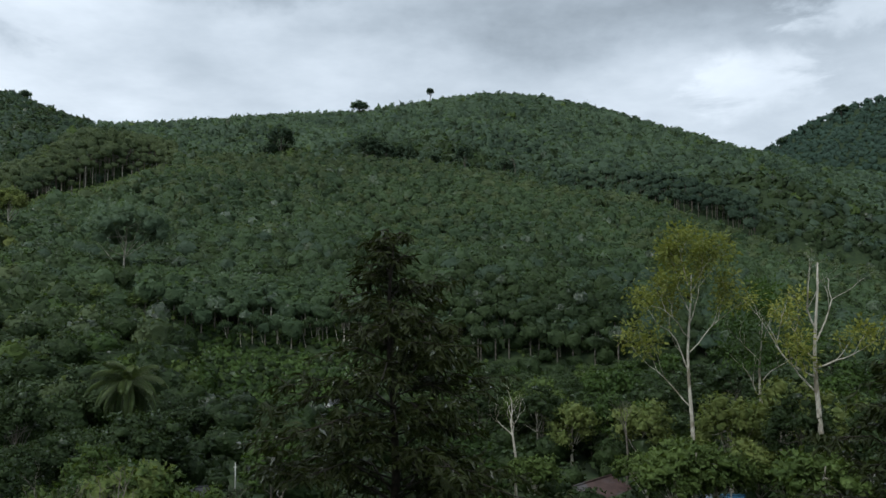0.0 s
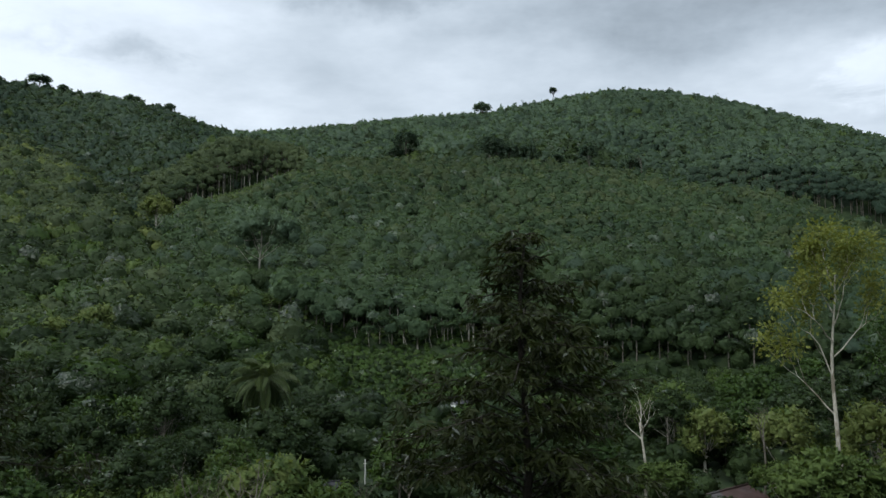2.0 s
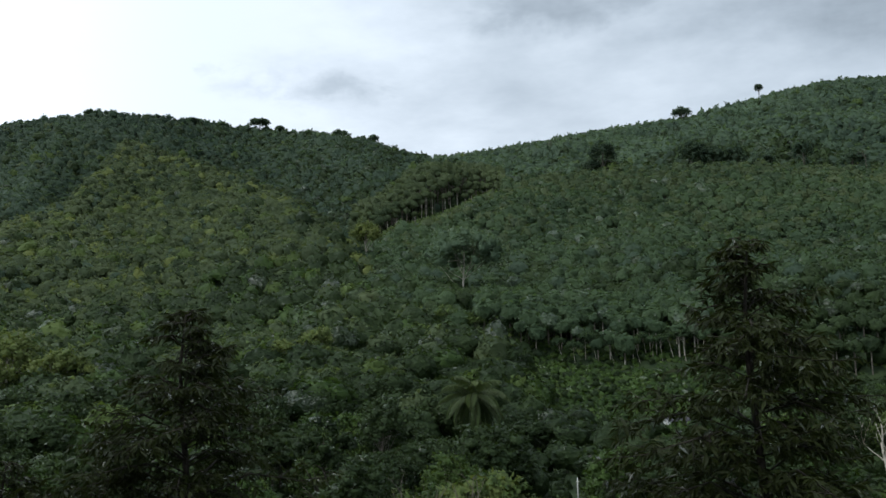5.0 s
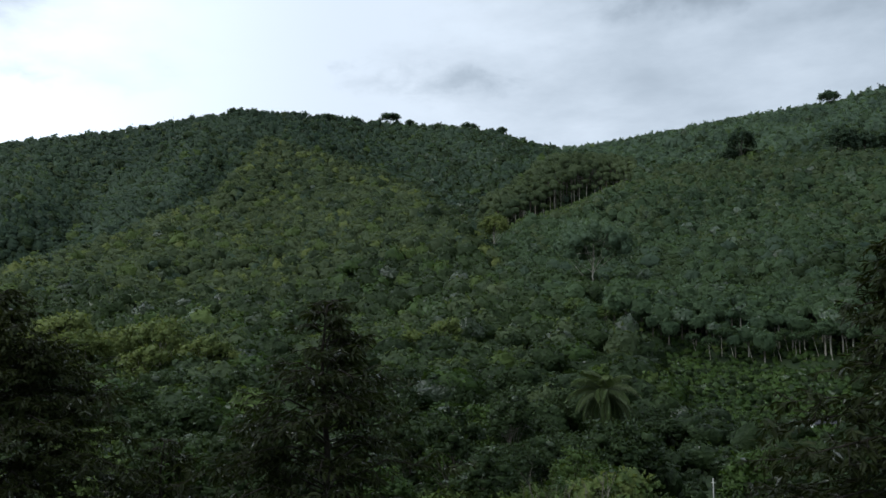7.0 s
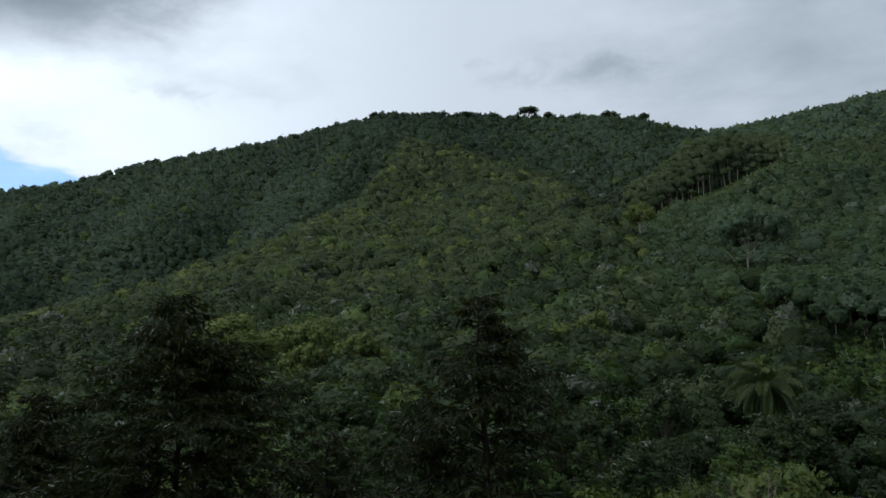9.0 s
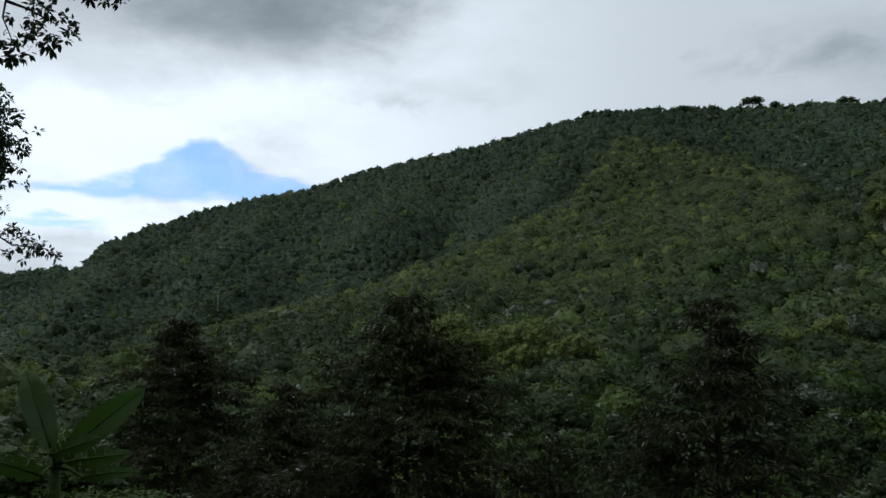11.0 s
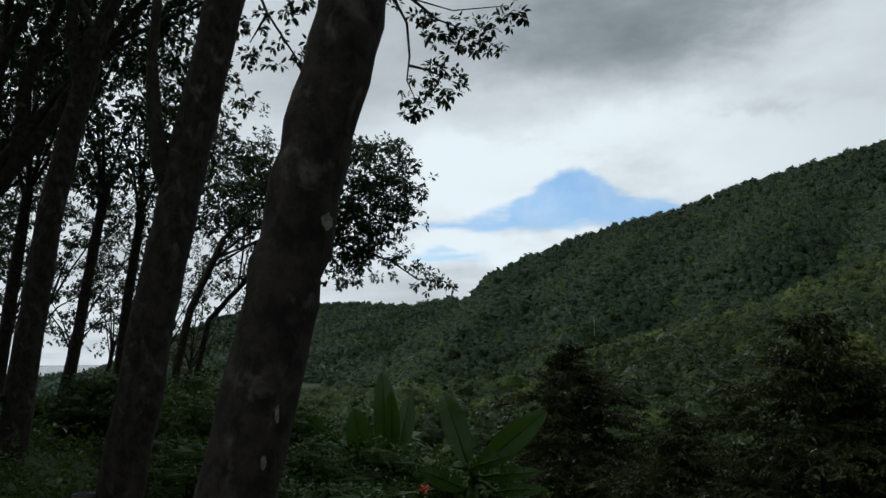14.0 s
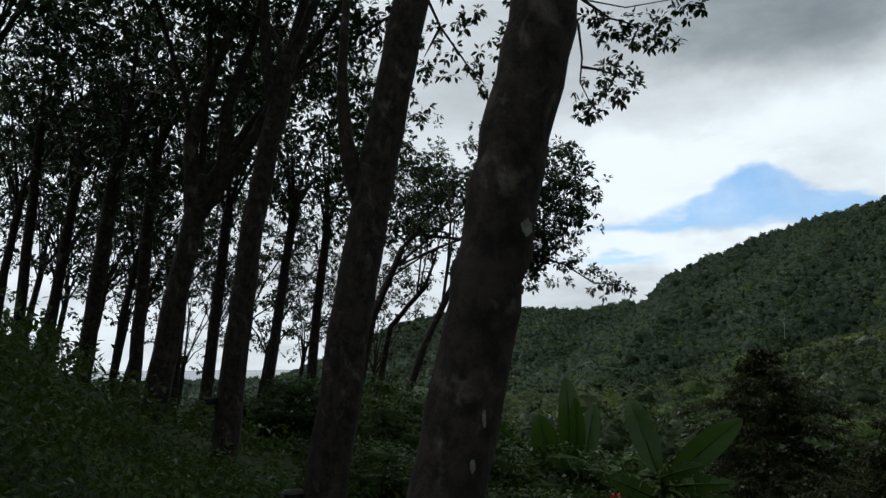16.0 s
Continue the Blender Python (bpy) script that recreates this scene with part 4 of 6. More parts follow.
for a, e, r, s, w in ((59.0, 11.75, 640, 0.6, 1), (52.2, 13.2, 640, 0.65, 1.2), (51.1, 13.55, 640, 0.6, 0.7), (49.9, 13.6, 640, 0.55, 1.2), (40.0, 14.6, 648, 0.75, 1.1), (38.2, 14.55, 648, 0.6, 1.5), (35.6, 14.6, 648, 0.9, 1.5),
                      (34.2, 14.5, 648, 0.6, 1.0), (30.0, 14.1, 640, 0.75, 1.7), (27.6, 13.75, 620, 0.75, 0.9), (24.5, 12.7, 590, 0.5, 1.5), (-24.8, 11.9, 990, 1.0, 1.2), (-26.5, 12.9, 990, 1.0, 1.4), (-23, 11.2, 990, 1.1, 1), (-9, 14.5, 795, 0.8, 1.4), (-12.5, 13.5, 795, 0.8, 1.4)):
    put(ragged, a, r, s * 1.35, a, EYE + r * math.tan(radians(e - 0.30)), min(w * 1.1, 1.5))
# dark pointed trees behind the dome's crest
pointed = broadleaf("dark_tree", "dark conical tree standing behind the hill's crest", 34, 14, 4.6, FAR, STEM, 60, 0.7, 30, 0.12, "dark hill trees", 0.9, 0.3)
seat(pointed, 4.8, 458, 0, 1.35)
for a, s, w in ((5.4, 0.85, 1), (4.0, 0.8, 0.9), (2.6, 0.95, 0.8), (0.8, 0.6, 1.3), (11.4, 0.8, 1.2), (-1.6, 0.8, 0.8), (-4.4, 0.7, 1.2), (12.2, 0.5, 1.3)):
    put(pointed, a, 458, s * 1.3, a * 3, None, w)
seat_light = broadleaf("light_tree", "light green rounded tree at the gully's head", 35, 15, 4.6, FRESH, PALE, 70, 0.6, 34, 0.30, "", 0.9, 0.28)
seat(seat_light, 28.2, 268)

def dead_tree(name, label, az, r, z, tall, seed, mat, lean=(0, 0)):
    rng = np.random.default_rng(seed)
    tree = thing(name, label, "dead tree")
    sh, tips = Shape(), []
    top = Vector((lean[0], lean[1], tall * 0.62))
    sh.tube([(0, 0, -0.5), top * 0.5 + Vector((0.02 * tall, 0, 0)), top], [0.013 * tall, 0.010 * tall, 0.007 * tall], 7)
    for k in range(4):
        grow(sh, top * rng.uniform(0.75, 1.0), (rng.uniform(-0.7, 0.7), rng.uniform(-0.7, 0.7), 1), tall * 0.17, 0.0055 * tall, 2, rng, tips, 0.8, 0.3, 3, 5)
    sh.make("trunk", mat, tree, True)
    seat(tree, az, r, 0, 1, z)
    return tree


dead_tree("dead_tree", "leafless reddish-grey tree on the hillside", -5.1, 430, EYE + 430 * math.tan(radians(9.7)), 15, 41, STEM)
dead_tree("dead_tree", "bleached bare snag with white twigs in the valley", -4.9, 62, None, 9.5, 42, PALE, (-0.4, -1.0))
dead_tree("dead_tree", "thin pale bare tree forked low on the far slope", 72.3, 300, EYE + 300 * math.tan(radians(1.6)), 9, 43, PALE)
for a, r, h, s in ((21.3, 44, 8.0, 44), (22.6, 45, 7.4, 45), (24.1, 45, 6.8, 50), (25.6, 46, 7.6, 51), (-12.3, 66, 8.0, 46), (-19.5, 75, 9, 47), (-22, 62, 7.5, 48), (11, 56, 4, 49), (14, 52, 5, 52)):
    dead_tree("bare_sapling", "pale leafless sapling among the valley bushes", a, r, None, h, s, STEM)


def pale_tree(label, az, r, seed, tall, limbs, leaf_mat, per, clump, leaf=0.34, thick=1.0, z=None):
    """A tall tree with a smooth pale trunk and long rising limbs, thinly leaved. limbs: where on the trunk, way, length, leaved."""
    rng = np.random.default_rng(seed)
    tree = thing("pale_trunk_tree", label, "tree")
    sh, tips = Shape(), []
    n = 9
    sh.tube([(0.25 * math.sin(i * 0.9) * i / n, 0.1 * math.cos(i), tall * i / n - (0.6 if i == 0 else 0)) for i in range(n + 1)], [0.19 * thick * (1 - 0.80 * i / n) for i in range(n + 1)], 9)
    for f, way, length, leaved in limbs:
        t2 = []
        grow(sh, (0, 0, tall * f), way, length, 0.075 * thick * (1.1 - f * 0.6), 2, rng, t2, 0.6, 0.3, 3, 6, 0.16)
        if leaved:
            tips += t2
    sh.make("trunk", PALE, tree, True)
    cr = Shape()
    clump_leaves(cr, tips, per, clump, leaf, rng, 0.3, 0.55)
    cr.make("crown", leaf_mat, tree)
    seat(tree, az, r, radians(az), 1, z)
    return tree


# facing the camera, local +x is to its right
pale_tree("tall tree with pale trunk and thin yellow-green crown", -16.6, 60, 51, 16.0,
          [(0.42, (-1, 0, 1.1), 3.4, True), (0.56, (-0.9, 0.2, 1.2), 3.4, True), (0.66, (0.9, 0.2, 1), 3.0, True), (0.72, (-0.6, -0.4, 1), 2.8, True), (0.78, (0.6, -0.4, 1.2), 2.8, True), (0.84, (-0.3, 0.5, 1), 2.5, True), (0.9, (0.4, 0, 1), 2.2, True), (0.95, (-0.2, 0, 1), 2.0, True)], YELLOW, 22, 0.62, 0.30)
pale_tree("tall half-dead tree with pale trunk and bare broken limbs", -24.3, 56, 53, 16.2,
          [(0.56, (-1, 0, 0.25), 3.2, False), (0.62, (-0.9, 0.3, 0.9), 2.6, True), (0.7, (0.5, 0.2, 1.4), 2.8, False), (0.74, (-0.5, 0, 1.5), 3.0, False), (0.6, (0.9, 0, 0.6), 2.2, True), (0.5, (-0.7, -0.2, 0.5), 2.0, True)], YELLOW, 16, 0.6, 0.30, 1.25)
pale_tree("slim pale-stemmed tree with fresh green leaves", -21.0, 72, 54, 13.0,
          [(0.5, (-1, 0, 1.1), 2.6, True), (0.6, (0.9, 0.2, 1), 2.6, True), (0.72, (-0.6, -0.4, 1), 2.4, True), (0.8, (0.6, -0.4, 1.2), 2.4, True), (0.9, (0.2, 0.5, 1), 2.0, True)], HERB, 22, 1.0)


def footing(az, el, near=100, far=400):
    """How far off the land first comes up to that height of view."""
    r = np.arange(near, far, 1.0)
    q = polar(np.full(len(r), float(az)), r)
    up = np.degrees(np.arctan2(ground(q[:, 0], q[:, 1])[0] - EYE, r)) >= el
    return float(r[np.argmax(up)]) if up.any() else float(near)


def rise(tree, tall, az, foot_el, top_el, wide=1.0, first=False):
    """Stands a tree where the land reaches foot_el, so tall that its top reaches top_el."""
    r = footing(az, foot_el)
    x, y, _ = polar(np.float64(az), r)
    s = (EYE + r * math.tan(radians(top_el)) - height(x, y)) / tall
    seat(tree, az, r, az, s) if first else put(tree, az, r, s, az * 5, None, wide)


er = footing(21.4, 2.4)
ex, ey, _ = polar(np.float64(21.4), er)
ez = EYE + er * math.tan(radians(8.1)) - height(ex, ey)
emergent = broadleaf("umbrella_tree", "tall umbrella-crowned tree with a pale forked trunk on the slope", 55, ez, er * math.tan(radians(2.8)), RIDGE, PALE, 100, 0.6, 54, 0.14, "", 0.9, 0.24, 0.45, 0.6)
seat(emergent, 21.4, er, 1.0)


# yellow-green trees on the spur's foot and bushes below the palm
fresh = broadleaf("yellow_green_tree", "yellow-green tree with pale trunk on the spur's foot", 36, 9, 3.0, FRESH, PALE, 44, 0.32, 44, 0.15, "yellow-green trees", 0.85, 0.30, 0.3)

rise(fresh, 9, 53.3, -4.2, 0.9, 1, True)
for a, f, e, w in ((57.0, -4.4, 0.2, 1.1), (55.2, -4.6, -0.8, 1.1), (50.9, -4.2, 0.0, 1.1), (48.0, -4.5, -1.0, 1.2), (51.8, -4.8, -1.6, 1.2), (46.2, -4.4, -1.6, 1.2), (59.0, -4.6, -1.4, 1.2), (31.8, -2.6, 0.3, 1.0), (33.6, -3.0, -0.4, 1.1)):
    rise(fresh, 9, a, f, e, w)
# pale slanting stems in front of the plantation's edge
slant = broadleaf("edge_rubber_tree", "slender rubber tree with a pale slanting stem at the plantation's edge", 38, 8.5, 2.1, RUBBER, PALE, 34, 0.36, 40, 0.56, "edge rubber trees", 0.85, 0.34, 0.3, 0.45)
for i, a in enumerate((6.5, 7.3, 8.0, 8.6, 9.0, 9.5, 9.9, 10.5, 11.2, 12.4, 13.1, 13.8, 14.6, 5.6)):
    x, y, _ = polar(np.float64(a), footing(a, -1.9 + 0.25 * math.sin(i * 2.1)))
    m = Matrix.Translation((x, y, height(x, y))) @ Matrix.Rotation(radians(a), 4, "Z") @ Matrix.Rotation(radians(-7 - 7 * math.sin(i * 1.7)), 4, "Y") @ Matrix.Rotation(i * 1.3, 4, "Z") @ Matrix.Scale(0.8 + 0.25 * math.sin(i * 3.1) ** 2, 4)
    if i:
        copy_thing(slant, m)
    else:
        slant.matrix_basis = m
# arching light green clumps beside the gully
for a, f, e in ((22.6, 0.4, 3.0), (20.6, 0.0, 2.4), (19.2, -0.6, 1.6), (19.0, -1.6, 0.6), (19.4, -3.0, -0.8), (20.2, -1.0, 1.0)):
    rise(KINDS[5], 8, a, f, e, 1.1)
for a, r, s in ((20.6, 48, 0.66), (25.4, 47, 0.46), (28.0, 48, 0.46), (-19.0, 66, 0.75), (-26.0, 61, 0.75), (-13.4, 69, 0.65), (-22.8, 71, 0.85), (-8.8, 73, 0.6), (-28.6, 64, 0.75), (-20.6, 58, 0.5)):
    x, y, _ = polar(np.float64(a), r)
    put(fresh, a, r, s, a * 5, height(x, y) - 1.6 * s)
for a, r, k, h in ((22.3, 49, 3, 6.0), (18.6, 48, 3, 5.4), (23.8, 50, 4, 6.0), (19.6, 51, 4, 6.6), (26.6, 49, 3, 5.4), (17.2, 52, 0, 6.2), (30.0, 50, 3, 5.6)):
    put(KINDS[k], a, r, h / TALL[k], a * 7, None, 1.15)
low = broadleaf("yellow_green_bush", "light yellow-green bush with bare twigs", 37, 3.6, 1.7, LIME, PALE, 40, 0.2, 42, 0.15, "yellow-green bushes", 0.8, 0.28, 0.3)
seat(low, 22.5, 47, 0, 1.3)
for a, r, s in ((18.2, 47, 1.2), (20.2, 49, 1.4), (24.6, 48, 1.2), (26.8, 47, 1.3), (28.8, 50, 1.2), (16.6, 49, 1.1), (31.0, 48, 1.2), (-6.2, 58, 0.9), (-13.6, 60, 0.9), (-21.5, 58, 1.0), (-16.6, 54, 1.3), (-17.9, 55, 1.1), (-24.3, 50, 1.3), (-15.3, 53, 1.1), (-26.0, 52, 1.1)):
    put(low, a, r, s, a * 5)


def coconut_palm(label, az, r, z, stem, fronds, seed, length=3.6):
    """Curved ringed stem and a crown of arching fronds with hanging leaflets."""
    rng = np.random.default_rng(seed)
    palm = thing("coconut_palm", label, "palm tree", "palms")
    Shape().tube([(0.05 * i * i * 0.1, 0, stem * i / 8 - (0.5 if i == 0 else 0)) for i in range(9)], [0.2 - 0.008 * i for i in range(9)], 9).make("trunk", STEM, palm, True)
    top = Vector((0.32, 0, stem))
    for k in range(fronds):
        a, up = k * 2.4 + rng.uniform(-0.3, 0.3), 1.3 - 1.9 * (k / fronds) + rng.uniform(-0.15, 0.15)
        out = Vector((math.cos(a), math.sin(a), 0))
        p, pts, L = top.copy(), [top.copy()], length * rng.uniform(0.85, 1.1)
        ang = up
        for i in range(9):
            p = p + (out * math.cos(ang) + Vector((0, 0, math.sin(ang)))) * L / 9
            ang -= 0.19
            pts.append(p.copy())
        fr = Shape().tube(pts, [0.035 * (1 - i / 11) for i in range(10)], 4)
        side = out.cross(Vector((0, 0, 1)))
        B, X, N = [], [], []
        for i in range(44):
            f = 0.12 + 0.87 * i / 44
            j = min(int(f * 9), 8)
            b = pts[j].lerp(pts[j + 1], f * 9 - j)
            d = (pts[j + 1] - pts[j]).normalized()
            for s in (-1, 1):
                B.append(tuple(b))
                X.append(tuple(side * s * 0.8 + d * 0.55 + Vector((0, 0, -0.35 + rng.uniform(-0.15, 0.15)))))
                N.append(tuple(Vector((0, 0, 1)) + side * s * 0.4))
        ln = np.repeat(0.30 + 0.60 * np.sin(np.pi * np.clip(0.12 + 0.87 * np.arange(44) / 44, 0, 1)) ** 0.7, 2)
        fr.leaves(B, X, N, ln * length / 3.6, 0.048, 0.35)
        fr.make("frond", PALM, palm)
    seat(palm, az, r, seed, 1, z)
    return palm


coconut_palm("coconut palm with arching grey-green fronds", 20.7, 80, None, height(*polar(np.float64(20.7), 80)[:2]) * -1 + EYE + 80 * math.tan(radians(-4.0)), 24, 61, 4.1)
for a in (19.5, 20.4, 21.5):
    x, y, _ = polar(np.float64(a), 73)
    put(KINDS[3], a, 73, (EYE + 73 * math.tan(radians(-4.9)) - height(x, y)) / 7, a * 9, None, 1.2)
coconut_palm("young coconut palm among the valley trees", 20.9, 64, None, 2.6, 13, 62, 3.0)
coconut_palm("small palm beside the durian trees", 44.5, 52, None, 2.0, 12, 63, 2.8)
coconut_palm("small palm among valley bushes", 27.5, 56, None, 1.5, 11, 64, 2.6)


def shed(name, label, az, r, turn, size, roof_mat, wall_mat, lift=0.0, pitch=0.35):
    """A low building: walls, gable roof of ribbed sheets with overhang, door and window openings."""
    w, d, h = size
    b = thing(name, label, "shed", "valley sheds")
    Shape().box((-w / 2, -d / 2, -1), (w / 2, d / 2, h)).make("wall", wall_mat, b)
    rise = pitch * d / 2
    for s in (-1, 1):
        sh = Shape()
        nrib = int(w / 0.3)
        x = np.linspace(-w / 2 - 0.5, w / 2 + 0.5, nrib * 2 + 1)
        z = 0.035 * (np.arange(len(x)) % 2)
        lo = np.stack([x, np.full_like(x, s * (d / 2 + 0.6)), h - 0.6 * pitch + z + 0.02], -1)
        hi = np.stack([x, np.full_like(x, 0.0), h + rise + z + 0.02], -1)
        v = np.concatenate([lo, hi, lo - (0, 0, 0.03), hi - (0, 0, 0.03)])
        n = len(x)
        i = np.arange(n - 1)
        sh.add(v, np.concatenate([np.stack([i, i + 1, n + i + 1, n + i], -1), np.stack([2 * n + i, 3 * n + i, 3 * n + i + 1, 2 * n + i + 1], -1)]))
        sh.make("roof_sheet", roof_mat, b)
    Shape().tube([(-w / 2 - 0.5, 0, h + rise + 0.06), (w / 2 + 0.5, 0, h + rise + 0.06)], [0.09, 0.09], 6).make("ridge_cap", roof_mat, b)
    for s in (-1, 1):
        Shape().box((s * w * 0.27 - 0.45, -d / 2 - 0.04, 0.9), (s * w * 0.27 + 0.45, -d / 2 + 0.02, 1.9)).make("window", BLACK, b)
    Shape().box((-0.45, -d / 2 - 0.05, -0.2), (0.45, -d / 2 + 0.02, 1.95)).make("door", DARKBARK, b)
    x, y, _ = polar(np.float64(az), r)
    b.matrix_basis = Matrix.Translation((x, y, height(x, y) + lift)) @ Matrix.Rotation(radians(az + turn), 4, "Z")
    return b


shed("farm_shed", "shed with a weathered dark grey metal roof", 17.4, 70, 12, (4.4, 3.4, 2.1), SLATE, WHITE, -1.9)
shed("farm_shed", "small shed with a pale metal roof", 16.7, 66, -20, (2.0, 1.8, 1.9), SLATE, WHITE, -1.6)
shed("farm_house", "house with a rusty brown metal roof", -9.9, 64, 60, (5.6, 4.2, 2.3), RUST, WHITE, -2.3)
shed("farm_shed", "shed with a blue metal roof behind bushes", -18.3, 62, 15, (3.0, 2.6, 2.2), BLUE, SLATE, -2.2)
shed("farm_hut", "white hut on the grassy slope under the plantation", 7.4, 128, 30, (2.8, 2.2, 2.0), SLATE, WHITE, -0.5)


def pole(az, r, tall):
    p = thing("utility_pole", "slim grey concrete pole beside the sheds", "utility pole", "poles")
    Shape().tube([(0, 0, -0.5), (0, 0, tall * 0.5), (0, 0, tall)], [0.055, 0.05, 0.04], 8).make("shaft", POLE, p, True)
    Shape().box((-0.14, -0.03, tall - 0.35), (0.14, 0.03, tall - 0.29)).make("crossarm", POLE, p)
    seat(p, az, r)


pole(14.0, 68, 2.8)
pole(-18.9, 60, 2.8)


# ---- groves with bare stems on the hills ----
def grove(name, label, lo, hi, ranges, seed, tall, size, gap, mat, stem, rows=6):
    """A stand whose bare stems show. ranges: azimuth and range of its front edge."""
    rng = np.random.default_rng(seed)
    P = []
    for k in range(rows):
        for a in np.arange(lo, hi, gap):
            aa = a + rng.uniform(-0.5, 0.5) * gap
            r = by(aa, ranges, 1) + k * 4.5 + rng.uniform(-2, 2)
            x, y, _ = polar(np.float64(aa), r)
            P.append((x, y, height(x, y) - 0.3))
    P = np.array(P)
    n = len(P)
    return forest(name, label, P, size * rng.uniform(0.75, 1.2, n), tall * rng.uniform(0.8, 1.12, n), mat, TRUNKS, rng, stem)


grove("old_rubber_grove", "grove of tall slender pale-stemmed trees behind the crest", 18.6, 29.4, ((18, 402), (22, 388), (26.6, 366), (30, 350)), 71, 14.5, 3.1, 0.42, OLIVE, STEM, 11)
grove("old_rubber_grove", "stand of pale-stemmed trees along the terrace", -21, -8.2, ((-22, 412), (-8, 418)), 72, 10.0, 3.0, 0.42, FAR, STEM)
grove("old_rubber_grove", "front row of pale slender stems at the gully's edge", 18.8, 29.0, ((18, 399), (22, 385), (26.6, 363), (30, 347)), 76, 13.6, 2.3, 0.5, OLIVE, PALE, 1)
EDGE = ((-15, 162), (0, 170), (20, 174))
grove("plantation_edge_trees", "dark rubber stems along the plantation's lower edge", -12, 5, EDGE, 73, 6.0, 2.5, 0.9, WOODS, STEM)
grove("plantation_edge_trees", "pale slanting rubber stems along the plantation's lower edge", 5, 12.5, EDGE, 74, 5.6, 2.7, 0.75, RUBBER, PALE)
grove("plantation_edge_trees", "dark rubber stems beside the gully", 12.5, 20, EDGE, 75, 5.4, 2.7, 0.9, RUBBER, STEM)


# ---- durian trees on the slope below the camera ----
def durian_tree(label, az, r, top_el, half_deg, seed, yaw, dense=1.0, boughs=170, leaf=0.105):
    """A young durian: straight trunk, drooping boughs in a broad ragged cone, narrow hanging leaves along fine twigs."""
    rng = np.random.default_rng(seed)
    x, y, _ = spot(az, 0, r, yaw)
    z0 = height(x, y)
    tall = EYE + r * math.tan(radians(top_el)) - z0
    tree = thing("durian_tree", label, "tree", "durian trees", (x, y, z0))
    wood = Shape()
    n = 10
    wood.tube([(0.04 * math.sin(i * 1.3), 0.04 * math.cos(i * 1.7), tall * i / n - (0.3 if i == 0 else 0)) for i in range(n + 1)], [0.085 * (1 - 0.93 * i / n) + 0.004 for i in range(n + 1)], 8)
    full = r * math.tan(radians(half_deg))
    P0, P2, W = [], [], []
    for k in range(boughs):
        f = 1.0 - 0.86 * ((k + rng.uniform(0, 1)) / boughs) ** 1.25
        # ragged cone, widest half way up
        prof = min(1.0, (1.02 - f) / 0.52) ** 0.9 * (1.12 if f < 0.42 else 1.0)
        L = full * prof * (rng.uniform(0.45, 1.0) if rng.random() < 0.8 else rng.uniform(1.0, 1.2)) + 0.10
        a = rng.uniform(0, 6.283)
        out = Vector((math.cos(a), math.sin(a), 0))
        rise = 0.55 * f + rng.uniform(-0.25, 0.3)
        s = Vector((0, 0, tall * f))
        mid = s + out * L * 0.5 + Vector((0, 0, L * (0.08 + 0.35 * rise)))
        e = s + out * L + Vector((0, 0, L * (rise * 0.55 - 0.10)))
        wood.tube([s, mid, e], [0.020 * (1.2 - f), 0.010, 0.003], 4)
        for u, v in ((s, mid), (mid, e)):
            P0.append(tuple(u))
            P2.append(tuple(v))
            W.append(0.5 if v is mid else 1.0)
        for t in range(int(4 + 9 * L)):
            g = rng.uniform(0.2, 1.0)
            q = s.lerp(mid, g * 2) if g < 0.5 else mid.lerp(e, g * 2 - 1)
            w = (out * rng.uniform(0.2, 0.9) + out.cross(Vector((0, 0, 1))) * rng.choice((-1, 1)) * rng.uniform(0.3, 1.0) + Vector((0, 0, rng.uniform(-0.4, 0.35)))).normalized()
            ll = min(L, 0.9) * rng.uniform(0.22, 0.5)
            P0.append(tuple(q))
            P2.append(tuple(q + w * ll))
            W.append(1.0 if f > 0.4 else 0.5)
            if t % 2 == 0:
                wood.tube([q, q + w * ll], [0.005, 0.002], 3)
    wood.make("trunk", DARKBARK, tree, True)
    P0, P2, W = np.array(P0), np.array(P2), np.array(W)
    m = np.maximum(1, (48 * dense * W * np.linalg.norm(P2 - P0, axis=1) * 0.085 / leaf + rng.random(len(W))).astype(int))
    p0, d = np.repeat(P0, m, 0), np.repeat(P2 - P0, m, 0)
    n = len(p0)
    g = rng.random((n, 1)) ** 0.8
    sd = unit(np.cross(d, (0, 0, 1.0))) * rng.choice((-1, 1), (n, 1)) * rng.uniform(0.2, 1, (n, 1))
    X = unit(d) * 0.5 + sd + np.stack([np.zeros(n), np.zeros(n), rng.uniform(-0.9, 0.25, n)], -1)
    N = rng.normal(size=(n, 3)) * 0.45 + (0, 0, 1)
    L = leaf * rng.uniform(0.6, 1.3, n)
    Shape().leaves(p0 + d * g, X, N, L, L * 0.27, 0.18).make("crown", DURIAN, tree)
    return tree


durian_tree("young durian tree with drooping dark glossy leaves", 3.55, 8.2, 6.0, 10.2, 81, 0, 1.1)
durian_tree("young durian tree with thin ragged top", 39.4, 8.8, 2.0, 9.8, 82, 42, 0.9, 170)
durian_tree("dense dark durian tree on the slope", 60.0, 12.0, 2.4, 10.2, 83, 42, 1.35, 210)
durian_tree("bushy durian tree beside the banana plants", 74.3, 19.5, 0.8, 7.2, 84, 70, 1.6, 190, 0.115)
durian_tree("durian tree at the edge of the valley view", -30.3, 9.0, 1.0, 8.0, 85, 0)
durian_tree("low young durian among the taller ones", 67.5, 14.0, -3.6, 7.0, 86, 70, 1.6, 120)
durian_tree("low young durian among the taller ones", 50.0, 11.5, -7.0, 7.0, 87, 42, 1.2, 80)


